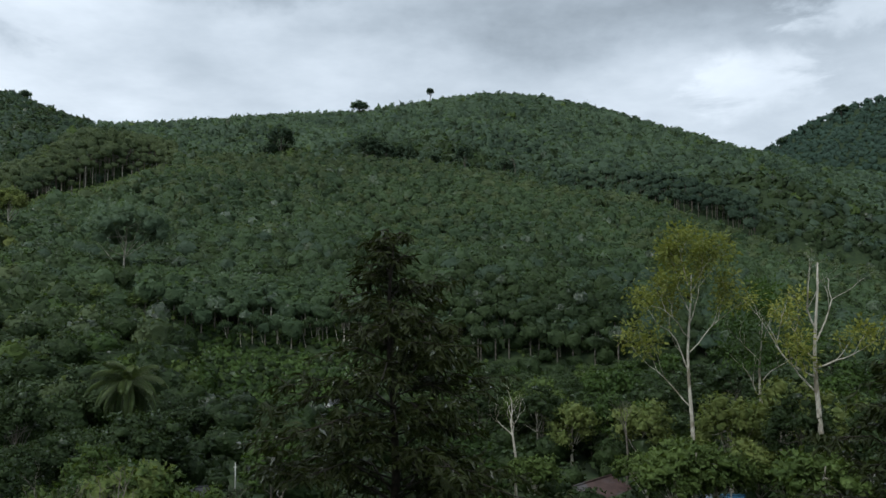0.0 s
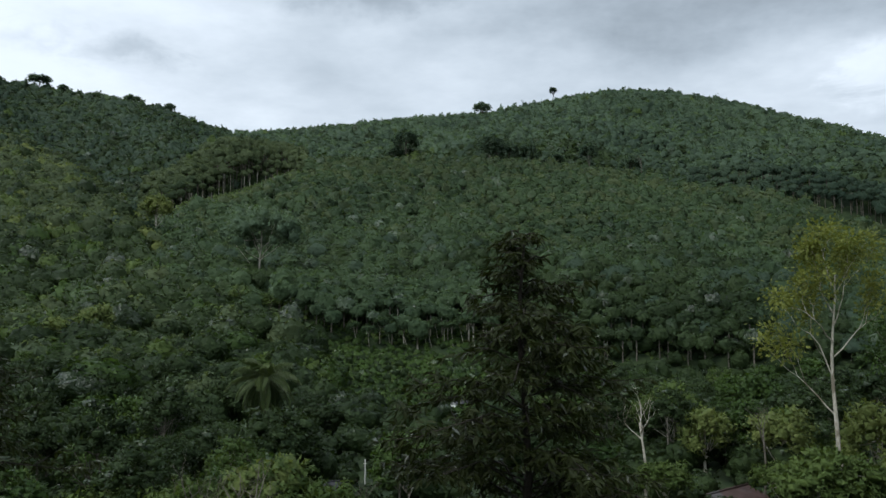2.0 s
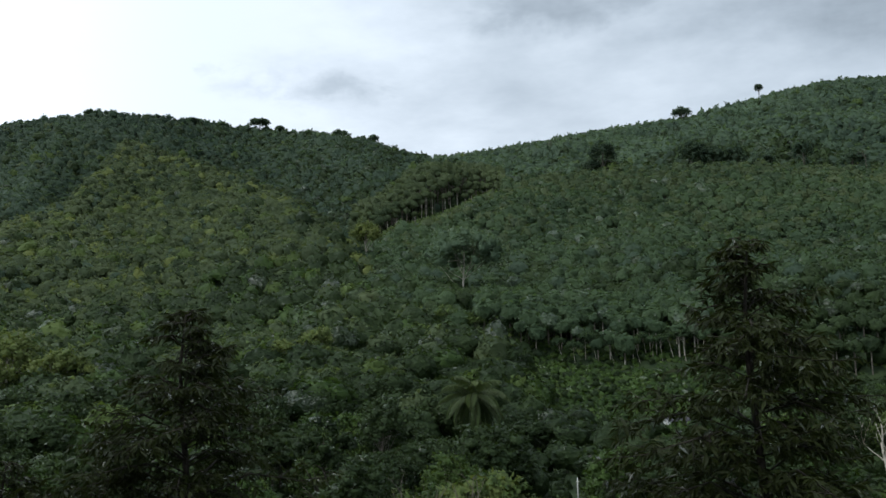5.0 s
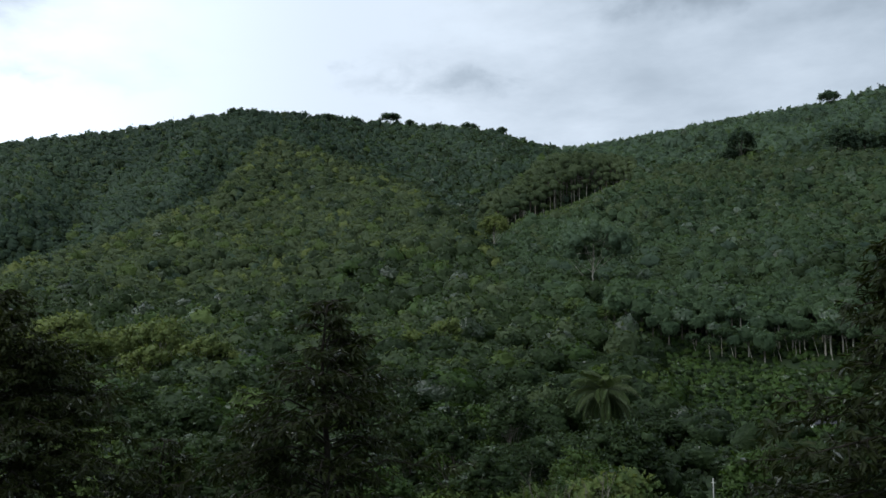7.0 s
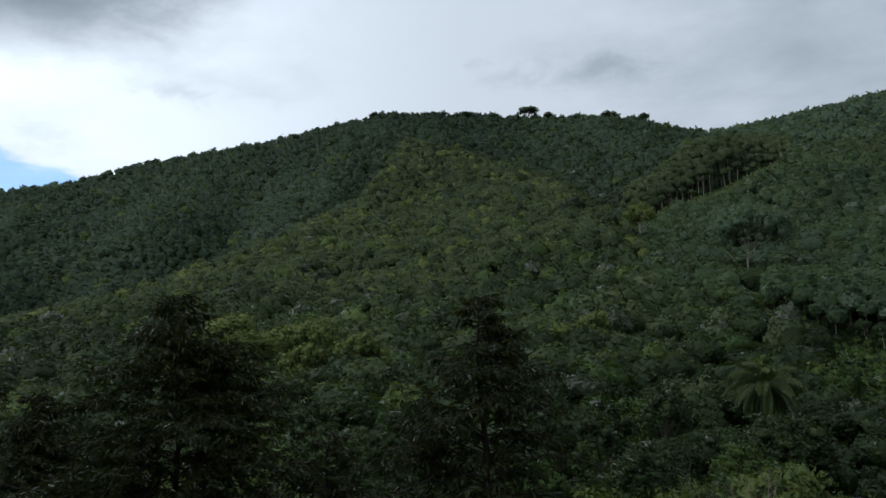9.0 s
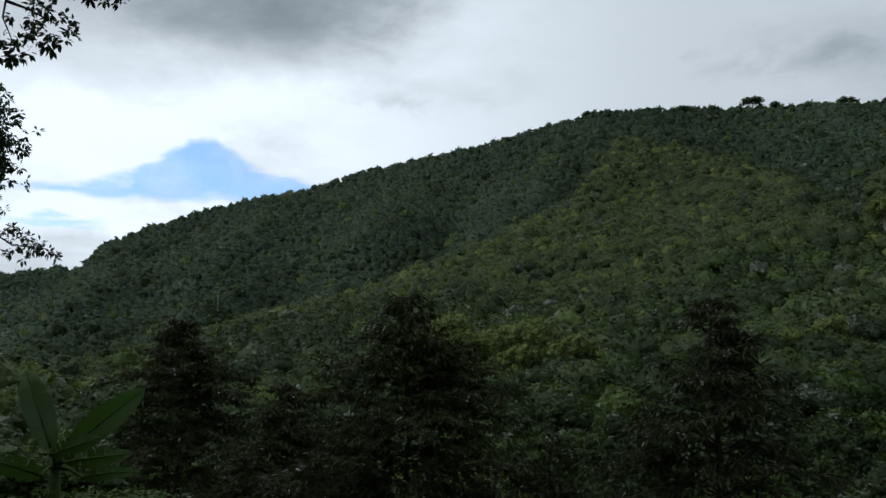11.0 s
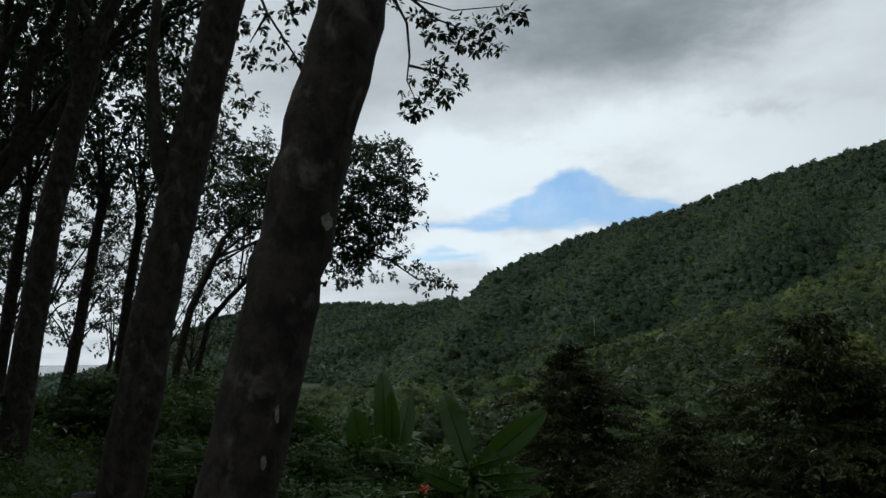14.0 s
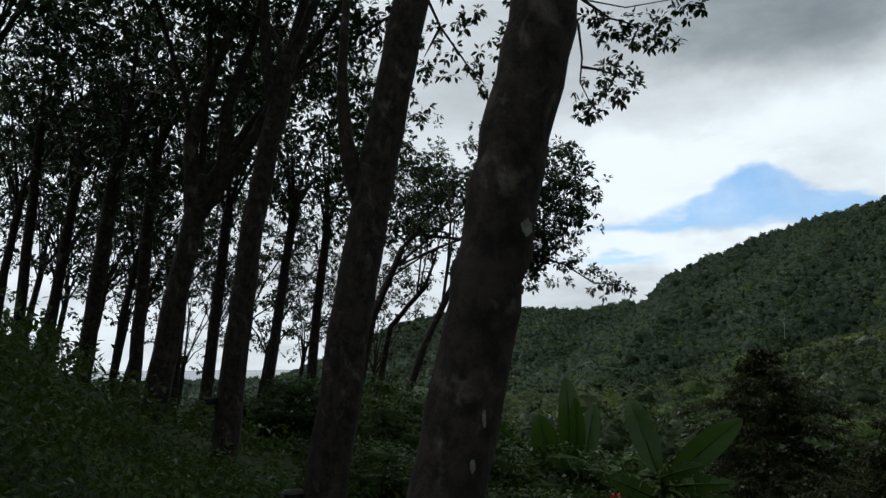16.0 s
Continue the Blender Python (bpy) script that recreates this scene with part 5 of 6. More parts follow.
# ---- the rubber plantation beside the camera ----
def leaf_crown(tree, centres, size, per, leaf, rng, fine=False, name="crown"):
    """Rosettes of drooping leaflets at the twig ends of each flattened clump."""
    rose = max(1, per // 9)
    c, s = np.repeat(np.asarray(centres, float), rose, 0), np.repeat(size, rose)[:, None]
    n = len(c)
    o = unit(rng.normal(size=(n, 3))) * rng.uniform(0.05, 1.0, (n, 1)) ** 0.5 * (1, 1, 0.6)
    tip = np.repeat(c + o * s, 9, 0)
    out = unit(o * (1, 1, 0.5) + rng.normal(size=(n, 3)) * 0.35 + (0, 0, 0.1))
    u = unit(np.cross(out, rng.normal(size=(n, 3))))
    v = np.cross(out, u)
    a = np.tile(np.arange(9) * 2.4, n) + rng.uniform(-0.5, 0.5, n * 9)
    ring = np.repeat(u, 9, 0) * np.cos(a)[:, None] + np.repeat(v, 9, 0) * np.sin(a)[:, None]
    axis = unit(np.repeat(out, 9, 0) * rng.uniform(0.2, 1.0, (n * 9, 1)) + ring * 0.85 - (0, 0, 0.4))
    nor = unit(np.repeat(out, 9, 0) * 0.4 + (0, 0, 0.8) + rng.normal(size=(n * 9, 3)) * 0.35)
    L = leaf * rng.uniform(0.7, 1.2, n * 9)
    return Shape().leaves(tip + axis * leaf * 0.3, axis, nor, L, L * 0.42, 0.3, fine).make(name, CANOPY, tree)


def lichen_patch(tree, at, radius, way, width, tall, seed):
    """A thin ragged crust on the bark."""
    rng = np.random.default_rng(seed)
    a0 = math.atan2(way[1], way[0])
    v, m = [tuple(Vector(at) + Vector((math.cos(a0), math.sin(a0), 0)) * (radius + 0.008))], 14
    for k in range(m):
        q = 6.2832 * k / m
        f = rng.uniform(0.7, 1.1)
        a = a0 + math.cos(q) * f * width / 2 / radius
        v.append((at[0] + math.cos(a) * (radius + 0.005), at[1] + math.sin(a) * (radius + 0.005), at[2] + math.sin(q) * f * tall / 2))
    Shape().add(v, (), [(0, 1 + k, 1 + (k + 1) % m) for k in range(m)]).make("lichen_patch", LICHEN, tree, True)


def latex_cup(tree, at, out):
    """A black cup wired to the trunk."""
    sh = Shape()
    rings, m = ((0.0, 0.035), (0.02, 0.06), (0.06, 0.072), (0.09, 0.078), (0.09, 0.070), (0.03, 0.052)), 12
    c = Vector(at) + Vector(out).normalized() * 0.07
    v = [(c.x + r * math.cos(6.2832 * k / m), c.y + r * math.sin(6.2832 * k / m), c.z + h) for h, r in rings for k in range(m)]
    q = [(i * m + k, i * m + (k + 1) % m, (i + 1) * m + (k + 1) % m, (i + 1) * m + k) for i in range(len(rings) - 1) for k in range(m)]
    cup = sh.add(v, q).make("latex_cup", BLACK, tree, True)
    o = Vector(out).normalized()
    s = o.cross(Vector((0, 0, 1)))
    Shape().tube([c + Vector((0, 0, 0.075)) + (o * math.cos(a) + s * math.sin(a)) * 0.08 for a in np.linspace(-2.6, 2.6, 12)], [0.004] * 12, 4).make("wire", STEM, cup, True)


def rubber_tree(label, trunk, radii, crown_at, crown_r, seed, clumps=110, per=40, leaf=0.13, clump=(0.35, 0.6), fine=False, sides=10, extra=(), cup=None, limbs=14, thin=1.0, spray=()):
    """Leaning trunk with rough bark, limbs that rise from the fork, leaf clusters in an open crown. Places are relative to the trunk's foot."""
    rng = np.random.default_rng(seed)
    tree = thing("rubber_tree", label, "tree", "rubber trees")
    wood = Shape()
    pts = [Vector(p) for p in trunk]
    dense, rad = [], []
    for i in range(len(pts) - 1):
        for k in range(6):
            f = k / 6
            dense.append(pts[i].lerp(pts[i + 1], f) + Vector(rng.normal(size=3)) * 0.006)
            rad.append(radii[i] * (1 - f) + radii[i + 1] * f)
    dense.append(pts[-1])
    rad.append(radii[-1])
    wood.tube(dense, rad, sides, 0.035, rng)
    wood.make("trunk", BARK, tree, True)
    d = unit(rng.normal(size=(clumps, 3)))
    c = np.array(tuple(crown_at)) + d * rng.uniform(0.25, 1.0, (clumps, 1)) ** 0.7 * np.array(crown_r)
    c = np.concatenate([c, np.array(extra, float).reshape(-1, 3)])
    if len(spray):
        c = np.concatenate([c, np.array(spray, float).reshape(-1, 3)])
    top = pts[-1]
    up = (pts[-1] - pts[-2]).normalized()
    for k in range(limbs):
        e = Vector(c[rng.integers(0, len(c))]) if k >= len(extra) else Vector(extra[k])
        s = pts[-2].lerp(top, rng.uniform(0.5, 1.0))
        m = s.lerp(e, 0.45) + up * (e - s).length * 0.15 + Vector(rng.normal(size=3)) * (e - s).length * 0.09
        r0 = radii[-1] * rng.uniform(0.35, 0.6) * thin
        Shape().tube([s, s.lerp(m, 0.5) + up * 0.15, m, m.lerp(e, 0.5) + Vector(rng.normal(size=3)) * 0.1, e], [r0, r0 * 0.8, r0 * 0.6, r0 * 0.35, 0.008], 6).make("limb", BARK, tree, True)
    leaf_crown(tree, c, rng.uniform(*clump, len(c)), per, leaf, rng, fine)
    if cup:
        h = cup[0][2]
        for u, v in zip(pts, pts[1:]):
            if u.z <= h <= v.z:
                c = u.lerp(v, (h - u.z) / (v.z - u.z))
                o = Vector(cup[1]).normalized()
                latex_cup(tree, c + o * (radii[0] * 0.92 - 0.01), o)
    return tree


def line_tree(label, seen, r, radius, fork, crown_at, crown_r, seed, yaw=94.9, **more):
    """A tree whose trunk runs through sighted places r metres off, lowest first. crown_at: azimuth, degrees up, range."""
    pts = [spot(az, el, r, yaw) for az, el in seen]
    way = (pts[1] - pts[0]) / (pts[1].z - pts[0].z)
    foot = pts[0]
    for _ in range(6):
        foot = pts[0] + way * (height(foot.x, foot.y) - 0.2 - pts[0].z)
    pts = [foot] + [p for p in pts if p.z > foot.z + 0.5]
    if pts[-1].z < foot.z + fork - 0.4:
        d = pts[-1] - pts[-2]
        pts.append(pts[-1] + d / d.z * (foot.z + fork - pts[-1].z))
    rel = [p - foot for p in pts]
    extra = [tuple(spot(*e, yaw) - foot) for e in more.pop("extra", ())]
    spray = [tuple(spot(*e, yaw) - foot) for e in more.pop("spray", ())]
    boughs = more.pop("boughs", ())
    thick = more.pop("thick", 0.45)
    t = rubber_tree(label, rel, [radius * (1.12 - 0.30 * p.z / rel[-1].z) for p in rel], spot(*crown_at, yaw) - foot, crown_r, seed, extra=extra, spray=spray, **more)
    for way in boughs:
        q = [spot(*e, yaw) - foot for e in way]
        k = len(q) - 1
        Shape().tube(q, [radius * thick * (1 - 0.75 * i / k) for i in range(k + 1)], 8).make("limb", BARK, t, True)
    t.location = foot
    return t


near_one = line_tree("leaning rubber tree with scarred reddish-brown bark and pale lichen", ((94.75, -8.9), (92.6, 2.0), (90.0, 14.0), (87.15, 24.9)), 2.85, 0.124, 7.5, (84, 66, 4.5), (2.4, 2.4, 1.8), 91, clumps=110, sides=24, per=45, leaf=0.13)
for az, el, w, h, k in ((89.0, 9.2, 0.045, 0.065, 1), (92.2, -3.5, 0.018, 0.07, 3), (92.8, -6.5, 0.02, 0.05, 4)):
    f = (el + 8.9) / 33.8
    c = spot(94.75 - 7.6 * f - 0.5 * math.sin(math.pi * f), el, 2.85, 94.9) - near_one.location
    lichen_patch(near_one, c, 0.130 - 0.012 * f, (0.88, 0.47, 0), w, h, k)
line_tree("leaning rubber tree with a side limb and mottled bark", ((103.0, -8.75), (101.4, 3.0), (99.9, 12.0), (97.25, 25.1)), 6.0, 0.145, 8.5, (96, 58, 7.5), (2.6, 2.6, 2.4), 92, clumps=130, sides=16, limbs=4,
          boughs=[[(100.3, 10.5, 6.0), (101.3, 13.0, 6.0), (101.9, 16.0, 6.0), (102.2, 20, 6.0), (101.6, 30, 6.0)]], cup=((-0.02, -0.16, 0.85), (0.3, -1, 0)), thick=0.62)
line_tree("rubber tree with grey-brown bark and a forked top", ((109.85, -7.4), (109.04, 1.9), (108.24, 9.6), (106.6, 18.4)), 9.6, 0.14, 5.0, (106, 34, 10.5), (3.2, 3.2, 2.6), 93, clumps=170, per=72, limbs=3, clump=(0.4, 0.7),
          boughs=[[(106.7, 17.8, 9.6), (105.6, 21.5, 9.6), (103.9, 25.5, 9.6), (102.5, 30, 9.6)], [(106.8, 17.4, 9.6), (107.6, 20.5, 9.6), (107.8, 24.7, 9.7), (108.4, 31, 9.7)]], cup=((0.1, -0.15, 0.9), (0.5, -1, 0)), thick=0.7,
          spray=[(103.0, 22.0, 12), (104.5, 20.0, 12), (105.5, 23.0, 12), (102.5, 18.5, 13), (104.0, 16.5, 13), (108.5, 21.0, 11), (110.0, 23.0, 11), (101.5, 24.0, 12), (100.8, 21.0, 13), (103.2, 24.6, 12), (106.5, 16.0, 13), (109.5, 17.0, 12), (105.0, 18.2, 12), (107.4, 24.0, 11), (102.0, 15.4, 13), (108.0, 14.4, 13), (103.6, 13.6, 13), (106.0, 20.6, 12), (99.4, 23.4, 12), (98.6, 20.6, 13), (99.8, 18.6, 13), (101.4, 18.0, 12), (103.4, 19.4, 12), (102.2, 22.6, 11.5), (104.6, 23.4, 11.5), (100.2, 15.8, 13), (105.2, 15.2, 13), (98.0, 18.0, 13.5), (106.8, 22.0, 11.5), (107.6, 18.4, 12), (109.2, 20.0, 12), (110.6, 18.6, 12), (108.8, 23.6, 11.5), (110.4, 21.6, 11.5), (106.2, 24.4, 11.5), (104.2, 21.6, 12), (105.6, 19.2, 12.5), (103.0, 17.4, 13), (101.6, 20.2, 12.5), (100.6, 23.2, 12), (111.4, 23.8, 11.5), (107.0, 20.0, 12), (111.8, 19.8, 12), (109.8, 24.8, 11.5), (102.8, 24.6, 11.5)])
line_tree("forked rubber tree leaning over the undergrowth", ((114.0, -1.8), (113.3, 3.4), (112.1, 10.2)), 10.6, 0.15, 3.2, (109, 32, 11), (3.2, 3.2, 2.8), 94, clumps=160, per=45, limbs=3,
          boughs=[[(112.2, 9.6, 10.6), (109.0, 14.5, 10.6), (106.4, 19.2, 10.6), (103.1, 23.5, 10.6), (100, 28, 10.6)], [(112.2, 9.6, 10.6), (112.6, 15.1, 10.6), (111.3, 19.6, 10.6), (109.1, 24.5, 10.6), (107, 30, 10.6)], [(110.4, 12.4, 10.6), (110.2, 17.5, 10.7), (108.6, 22, 10.8), (107.5, 27, 10.8)]], thick=0.72)
ROW = "slender leaning rubber tree in the plantation"
for k, (seen, r, rad) in enumerate(((((115.5, -1.4), (115.1, 9.3), (114.6, 15.0)), 17, 0.125), (((118.5, 0.4), (117.6, 9.9), (116.7, 16.6)), 16, 0.14), (((107.05, -2.7), (106.1, 5.8), (105.2, 12.1)), 20, 0.125), (((104.2, -3.3), (103.7, 4.0), (103.2, 8.6)), 22, 0.135),
                                    (((113.0, -1.5), (112.6, 5.6)), 22, 0.12), (((110.95, -1.5), (110.1, 8.4)), 20, 0.14), (((122.4, 2.1), (122.0, 12.4)), 19, 0.11), (((120.7, 1.8), (119.9, 9.0)), 20, 0.12))):
    line_tree(ROW, seen, r, rad, 6.0, (seen[-1][0] - 0.6, 16.5 if k in (2, 3) else 20, r), (2.7, 2.7, 3.2), 301 + k, clumps=140 if k in (2, 3) else 105, per=45, leaf=0.145, clump=(0.3, 0.62), limbs=8, thin=0.8, cup=((0.1, -0.1, 1.0), (0.6, -1, 0)))
line_tree("rubber tree whose leafy boughs hang into the view", ((102.7, -7.0), (97.3, 25.0)), 14.0, 0.11, 9.6, (86.5, 30.5, 14.0), (2.7, 1.8, 1.6), 95, clumps=110, per=54, leaf=0.135, fine=True,
          extra=[(83.8, 23.6, 14), (82.2, 23.1, 14), (80.6, 23.3, 14), (79.1, 22.8, 14), (78.4, 21.6, 14), (79.9, 21.8, 14), (81.9, 21.9, 14), (76.4, 23.9, 14), (77.6, 23.4, 14), (80.8, 22.2, 14), (83.0, 22.4, 14), (84.8, 18.7, 14), (83.5, 19.7, 14), (82.4, 18.7, 14), (81.6, 19.7, 14), (83.7, 17.5, 14), (81.4, 18.5, 14), (84.4, 17.2, 14), (82.8, 20.4, 14),
                 (95.8, 22.9, 14), (94.1, 21.8, 14), (92.5, 20.7, 14), (91.2, 22.1, 14), (95.0, 20.2, 14), (96.6, 20.6, 14), (93.3, 23.6, 14), (91.7, 19.5, 14), (89.5, 23.0, 14), (92.4, 24.4, 14), (97.2, 22.4, 14)], clump=(0.18, 0.40), limbs=0,
          boughs=[[(96.9, 27.0, 14), (93.5, 26.6, 14), (89.0, 25.6, 14), (85.5, 25.0, 14), (81.5, 24.0, 14), (77.5, 24.2, 14)], [(86.0, 25.0, 14), (84.9, 23.2, 14), (84.7, 21.0, 14), (84.9, 19.4, 14), (84.2, 17.9, 14)], [(84.8, 20.4, 14), (83.4, 20.1, 14), (81.7, 19.4, 14)], [(96.9, 27.0, 14), (95.0, 23.4, 14), (93.0, 20.8, 14), (91.8, 19.6, 14)], [(95.0, 23.4, 14), (96.2, 21.4, 14)], [(84.6, 24.8, 14), (82.6, 23.4, 14), (80.2, 22.6, 14)]], thick=0.28)
line_tree("rubber tree at the slope's edge with a rounded airy crown", ((101.0, -3.0), (99.8, 3.4), (97.8, 8.2)), 31.0, 0.15, 6.5, (88.9, 11.6, 31.0), (2.0, 2.5, 2.9), 96, clumps=170, per=63, leaf=0.21, clump=(0.35, 0.8), limbs=3,
          boughs=[[(97.8, 8.2, 31), (94.2, 12.5, 31), (91.5, 14.5, 31)], [(96.8, 9.2, 31), (92.0, 8.6, 31), (88.3, 7.5, 31), (86.3, 6.9, 31), (84.4, 5.6, 31), (82.4, 5.4, 31)], [(93.0, 9.4, 31), (89.0, 11.5, 31), (86.0, 12.5, 31)]],
          spray=[(86.1, 14.7, 31), (84.6, 13.5, 31), (84.0, 12.3, 31), (84.3, 10.9, 31), (84.5, 9.6, 31), (86.2, 9.6, 31), (87.4, 8.2, 31), (86.3, 7.0, 31), (84.9, 6.4, 31), (84.0, 5.7, 31), (83.2, 6.0, 31), (82.2, 5.3, 31), (88.7, 5.6, 31), (89.4, 6.2, 31), (85.4, 7.6, 31), (85.2, 12.0, 31), (83.4, 5.1, 31), (92.1, 16.6, 31), (90.8, 16.0, 31), (93.4, 15.4, 31), (87.9, 14.3, 31), (86.9, 12.6, 31), (85.6, 10.8, 31), (90.5, 6.4, 31), (91.5, 7.2, 31), (89.8, 5.4, 31), (88.2, 6.6, 31), (90.4, 8.4, 31), (86.8, 5.8, 31), (91.0, 5.8, 31), (87.6, 9.6, 31), (86.0, 8.4, 31), (85.8, 13.8, 31), (84.6, 11.8, 31), (92.6, 8.0, 31)])
line_tree("rubber tree at the slope's edge leaning out", ((99.5, -2.2), (98.6, 2.7), (96.1, 5.6)), 33.0, 0.12, 5.5, (97.4, 12.0, 33.0), (2.0, 2.6, 2.6), 97, clumps=105, per=63, leaf=0.21, clump=(0.35, 0.75), limbs=4,
          spray=[(98.3, 15.3, 33), (97.5, 13.7, 33), (95.8, 14.5, 33), (98.7, 11.8, 33), (96.7, 11.4, 33), (95.0, 9.8, 33), (98.3, 8.6, 33), (95.9, 7.8, 33), (96.7, 6.0, 33), (98.2, 5.6, 33), (94.3, 6.6, 33), (94.8, 12.4, 33), (97.4, 9.8, 33)])
line_tree("young rubber tree at the slope's edge", ((97.3, -1.7), (96.2, 1.5), (94.3, 5.4)), 27.0, 0.13, 4.4, (94.5, 11.0, 29.0), (1.4, 1.8, 1.8), 98, clumps=50, per=54, leaf=0.19, clump=(0.4, 0.7), limbs=4)


def row_tree(seed, tall, bend):
    """One of the plantation's rank and file; leans along its own +x."""
    rng = np.random.default_rng(seed)
    h = tall * 0.42
    lean = rng.uniform(0.12, 0.2)
    pts = [(0, 0, -0.3), (lean * h * 0.3, 0, h * 0.3), (lean * h * 0.65 + bend, 0.03, h * 0.65), (lean * h, 0, h)]
    top = (lean * tall * 0.75, 0, tall * 0.66)
    return rubber_tree("slender leaning rubber tree in the plantation", pts, [0.14, 0.12, 0.105, 0.09], top, (2.5, 2.5, tall * 0.34), seed, 105, 36, 0.15, (0.25, 0.55), False, 8, (), ((0.10, -0.1, 1.0), (0.6, -1, 0)), 9, 0.8)


def plantation():
    rng = np.random.default_rng(99)
    kinds = [row_tree(201, 11.5, 0.05), row_tree(202, 12.5, -0.06), row_tree(203, 10.5, 0.10), row_tree(204, 13, 0.0)]
    spots = [(116.9, 24), (110.0, 26), (123.6, 22), (119.0, 27), (102.6, 33), (111.6, 34), (114.4, 30), (113.4, 38), (100.8, 38), (121.6, 25), (108.2, 33), (105.4, 34)]
    for row in range(3):
        r = 28 + row * 4.2
        for a in np.arange(116.5 + 1.7 * (row % 2), 136, 4.8):
            spots.append((a + rng.uniform(-1.2, 1.2), r + rng.uniform(-1.5, 1.5)))
    # Trees beyond the view's edge, added to shade the near trunks and bank.
    spots += [(127.5, 10.0), (131, 14), (134, 18), (137, 9), (142, 12), (136, 14), (126.5, 16), (148, 16), (140, 7.6), (149, 8.2), (157, 10.0), (167, 8.6), (158, 14.5)]
    used = set()
    for a, r in spots:
        k = int(rng.integers(0, 4))
        turn = radians(105 + rng.uniform(-25, 25))
        s = rng.uniform(0.9, 1.12)
        if k not in used:
            used.add(k)
            seat(kinds[k], a, r, turn, s)
        else:
            put(kinds[k], a, r, s, turn)


plantation()


# ---- banana plants and undergrowth ----
def banana_leaf(plant, base, tip, width, sag, rng, torn=0.0):
    """One blade with a folded midrib and, where torn, split into strips."""
    base, tip = Vector(base), Vector(tip)
    run = tip - base
    side = run.cross(Vector((1, rng.uniform(-0.5, 0.5), 0.25))).normalized()
    up = side.cross(run).normalized()
    n = 16
    sh = Shape()
    mids = [base + run * (i / n) + up * sag * run.length * math.sin(math.pi * i / n) for i in range(n + 1)]
    for s in (-1, 1):
        lift = 0.18
        for start in range(0, n, 2 if torn else n):
            stop = min(start + (2 if torn else n), n)
            if torn:
                lift = 0.18 - 0.6 * torn * rng.random()
            v = []
            for i in range(start, stop + 1):
                f = i / n
                w = width * 0.5 * math.sin(math.pi * min(1, 0.06 + 0.94 * f)) ** 0.55 * (1 - 0.25 * torn * rng.random())
                slip = run * (-0.25 * torn / n if i == stop else 0)
                v += [tuple(mids[i]), tuple(mids[i] + side * s * w * 0.55 + up * w * lift * 0.8 + slip * 0.5), tuple(mids[i] + side * s * w + up * w * lift + slip)]
            m = stop - start
            sh.add(v, [(3 * i + k, 3 * i + k + 1, 3 * i + k + 4, 3 * i + k + 3) for i in range(m) for k in (0, 1)])
    leaf = sh.make("leaf", BANANA, plant, not torn)
    Shape().tube(mids, [0.018 * (1 - 0.85 * i / n) for i in range(n + 1)], 5).make("midrib", HERB, leaf, True)


def banana_plant(label, az, r, leaves, seed):
    """leaves: azimuth and degrees up of base and tip, range of each, width, sag, torn."""
    rng = np.random.default_rng(seed)
    x, y, _ = spot(az, 0, r, 94.9)
    foot = Vector((x, y, height(x, y)))
    plant = thing("banana_plant", label, "banana plant", "banana plants", foot)
    crown = spot(az, leaves[0][1] - 1.0, r, 94.9) - foot
    Shape().tube([(0, 0, -0.2), crown * 0.5, crown], [0.10, 0.085, 0.06], 10).make("stem", HERB, plant, True)
    for a0, e0, r0, a1, e1, r1, w, sag, torn in leaves:
        b, t = spot(a0, e0, r0, 94.9) - foot, spot(a1, e1, r1, 94.9) - foot
        Shape().tube([crown, crown.lerp(b, 0.5) + Vector((0, 0, 0.04)), b], [0.03, 0.022, 0.018], 6).make("petiole", HERB, plant, True)
        banana_leaf(plant, b, t, w, sag, rng, torn)
    return plant


banana_plant("banana plant with broad upright green leaves", 86.6, 10.5,
             [(86.4, -6.6, 10.5, 86.5, -0.8, 10.6, 0.34, 0.05, 0), (87.6, -7.0, 10.4, 88.4, -3.3, 10.3, 0.34, 0.05, 0), (85.4, -6.6, 10.6, 84.6, -2.6, 10.9, 0.26, 0.06, 0), (89.2, -5.8, 10.2, 92.0, -3.5, 9.9, 0.09, 0.05, 0.8), (85.8, -6.4, 10.4, 85.9, -2.2, 10.2, 0.20, 0.04, 0)], 101)
banana_plant("banana plant with one broad leaf and torn drooping ones", 80.3, 10.5,
             [(79.6, -7.2, 10.4, 75.1, -3.5, 10.2, 0.34, 0.03, 0), (80.6, -7.0, 10.6, 82.3, -2.2, 11.0, 0.34, 0.10, 0.3), (80.4, -7.4, 10.2, 77.6, -6.5, 9.9, 0.26, 0.14, 1.0), (79.6, -7.9, 10.0, 75.6, -7.6, 9.7, 0.22, 0.12, 1.0), (78.6, -8.9, 10.0, 75.0, -8.8, 9.6, 0.18, 0.12, 1.0), (81.0, -8.6, 10.0, 84, -7.4, 9.6, 0.26, 0.1, 0.7)], 102)


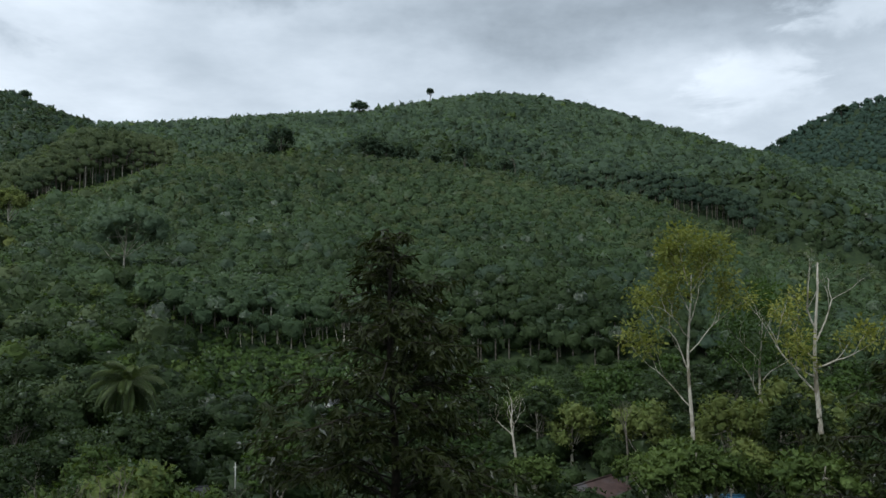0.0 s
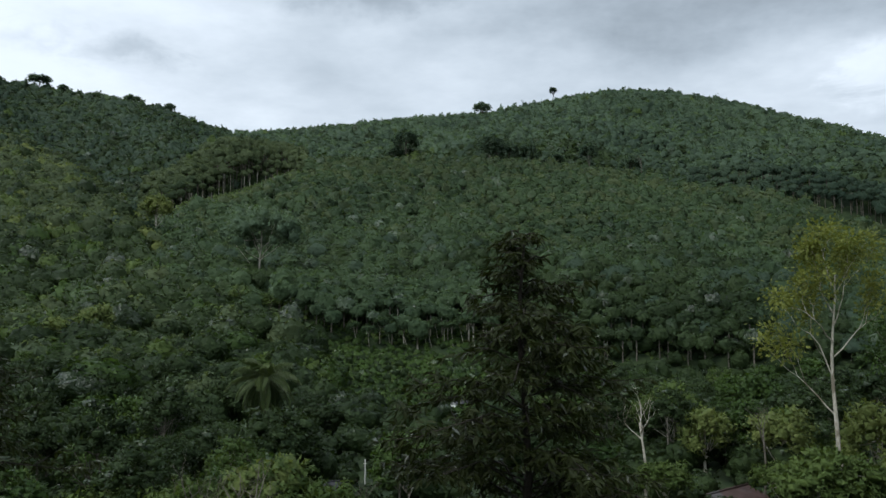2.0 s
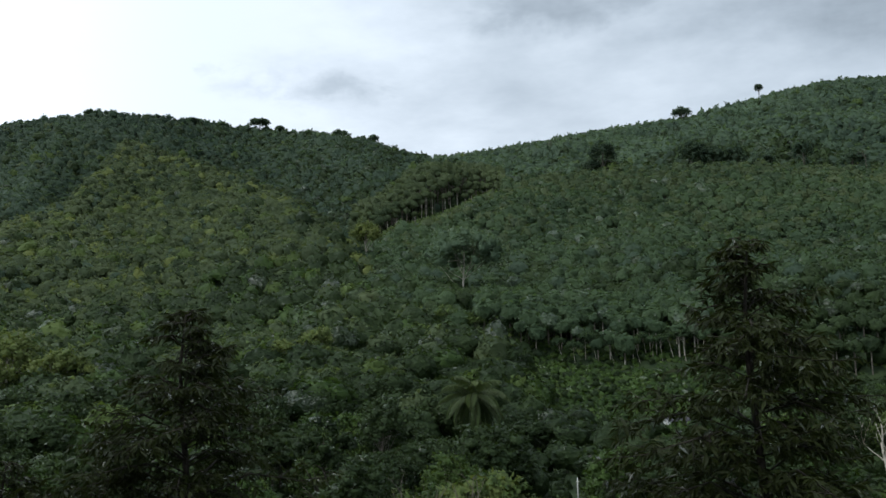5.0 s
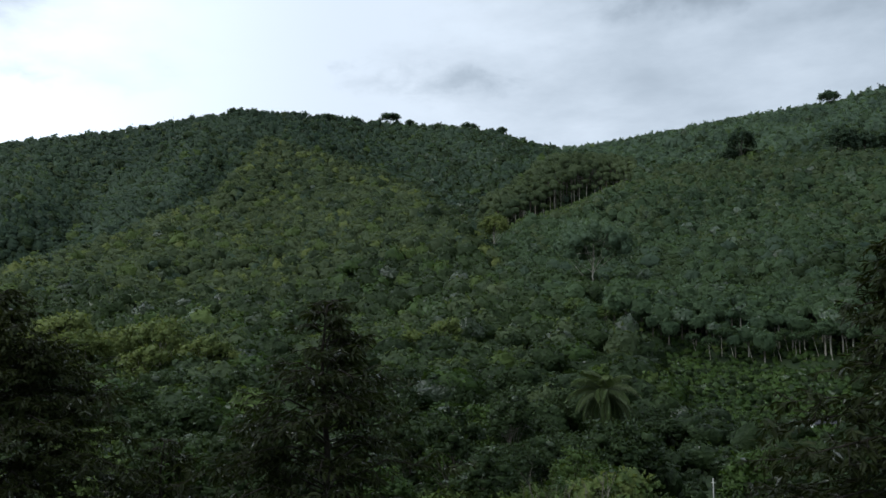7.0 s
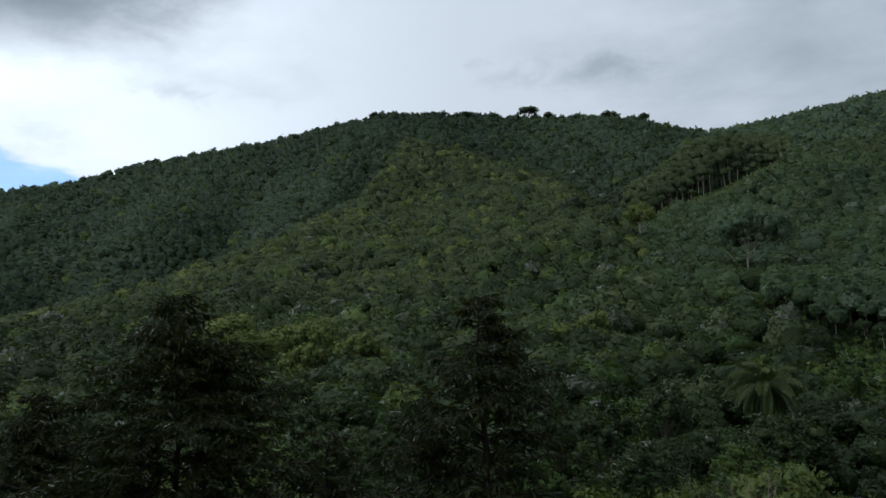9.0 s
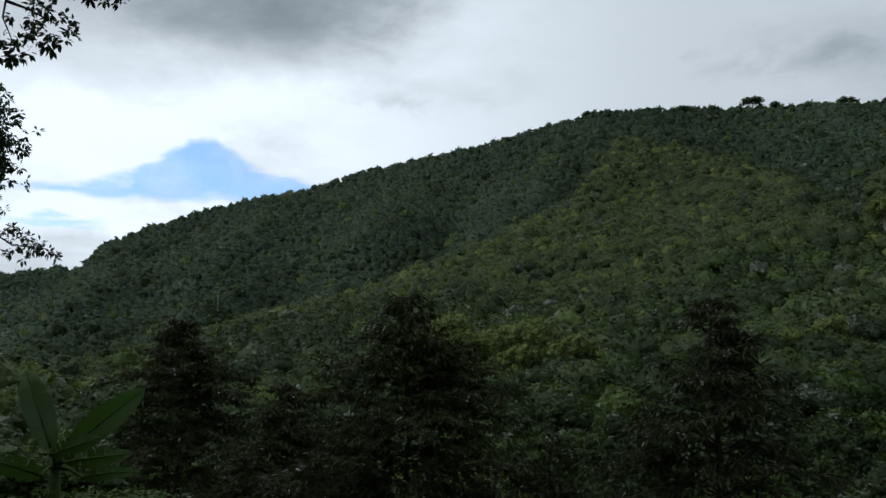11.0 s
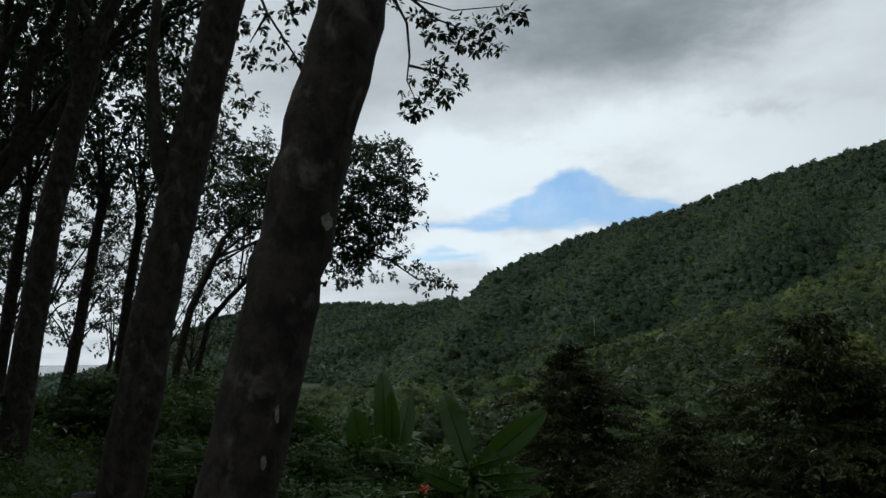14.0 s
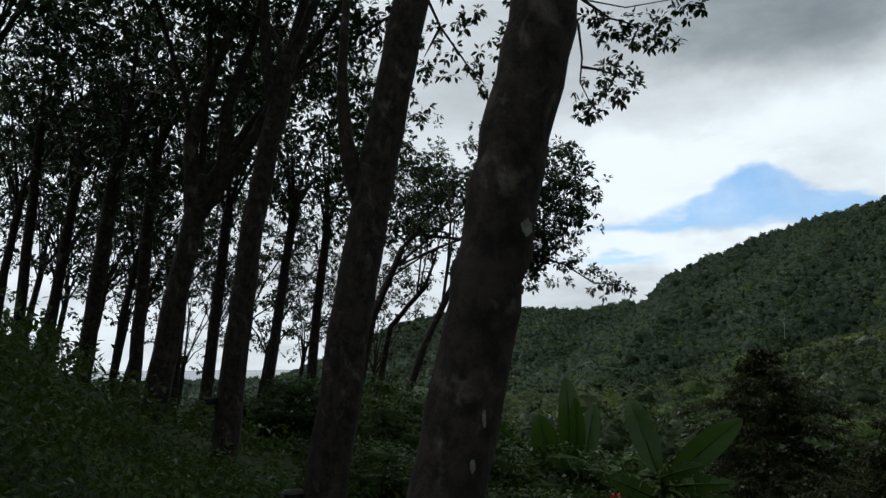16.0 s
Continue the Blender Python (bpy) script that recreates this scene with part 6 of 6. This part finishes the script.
def undergrowth():
    """Low vines, ferns and saplings that hide the ground."""
    rng = np.random.default_rng(55)
    B, X, N, S = [], [], [], []
    for lo, hi, r0, r1, count, tall, leaf in ((96, 150, 2.2, 9, 1700, 0.55, 0.068), (96, 140, 8, 30, 1900, 0.65, 0.10), (62, 99, 4.5, 13, 2800, 0.75, 0.054), (60, 100, 12, 34, 1100, 0.8, 0.14), (150, 300, 2, 10, 500, 0.5, 0.12), (-50, 97, 1.2, 5.5, 900, 0.4, 0.10), (-60, 62, 5.5, 20, 900, 0.6, 0.16)):
        a = rng.uniform(lo, hi, count)
        r = np.sqrt(rng.uniform(r0 ** 2, r1 ** 2, count))
        p = polar(a, r)
        p[:, 2] = ground(p[:, 0], p[:, 1])[0]
        t = tall * rng.uniform(0.35, 1.15, count) * (0.75 + 0.35 * lumps(p[:, 0], p[:, 1], 0.9))
        k = 24
        q = np.repeat(p, k, 0)
        f = rng.uniform(0.25, 1.0, count * k)
        swing = rng.normal(size=(count * k, 3)) * 0.16 * (1, 1, 0)
        q = q + swing + np.stack([0 * f, 0 * f, f * np.repeat(t, k)], -1)
        B.append(q)
        X.append(unit(swing * 3 + rng.normal(size=(count * k, 3)) * 0.5 + (0, 0, -0.1)))
        N.append(unit(rng.normal(size=(count * k, 3)) * 0.45 + (0, 0, 1)))
        S.append(leaf * rng.uniform(0.55, 1.3, count * k))
    B, X, N, S = (np.concatenate(q) for q in (B, X, N, S))
    ob = Shape().leaves(B, X, N, S, S * 0.46, 0.22).make("undergrowth", HERB)
    tagged(ob, "dense low green vines and seedlings under the trees", "undergrowth", kind="stuff")


undergrowth()
bush = broadleaf("shrub", "leafy green shrub in the undergrowth", 111, 1.6, 0.9, HERB, DARKBARK, 60, 0.056, 120, 0.1, "shrubs", 0.9, 0.34)
seat(bush, 98.5, 13.0)
for a, r, s, w in ((95.5, 12.0, 1.0, 1.2), (101, 15.5, 1.0, 1.3), (103.5, 15, 0.85, 1.3), (92.0, 8.2, 0.6, 1.5), (88.6, 8.4, 0.62, 1.6), (86.2, 8.0, 0.5, 1.6), (94.5, 7.0, 0.55, 1.5), (97.5, 9.0, 0.6, 1.4), (100, 10, 0.6, 1.4), (90.2, 10.5, 0.85, 1.4),
                   (83.5, 9.0, 0.55, 1.6), (78.5, 12.5, 0.9, 1.6), (71.5, 14, 0.9, 1.7), (65, 16, 1.1, 1.7), (82.5, 15, 1.0, 1.5), (106, 17, 0.7, 1.5), (109, 16, 0.6, 1.5)):
    put(bush, a, r, s, a * 7, None, w)


def flower(az, el, r):
    f = thing("red_flower", "small red flower among the shrub leaves", "flower", "", spot(az, el, r))
    rng = np.random.default_rng(5)
    d = unit(rng.normal(size=(14, 3)))
    Shape().leaves(d * 0.01, d, unit(rng.normal(size=(14, 3))), 0.05, 0.035, 0.2).make("petals", RED, f)


flower(84.0, -8.2, 8.2)
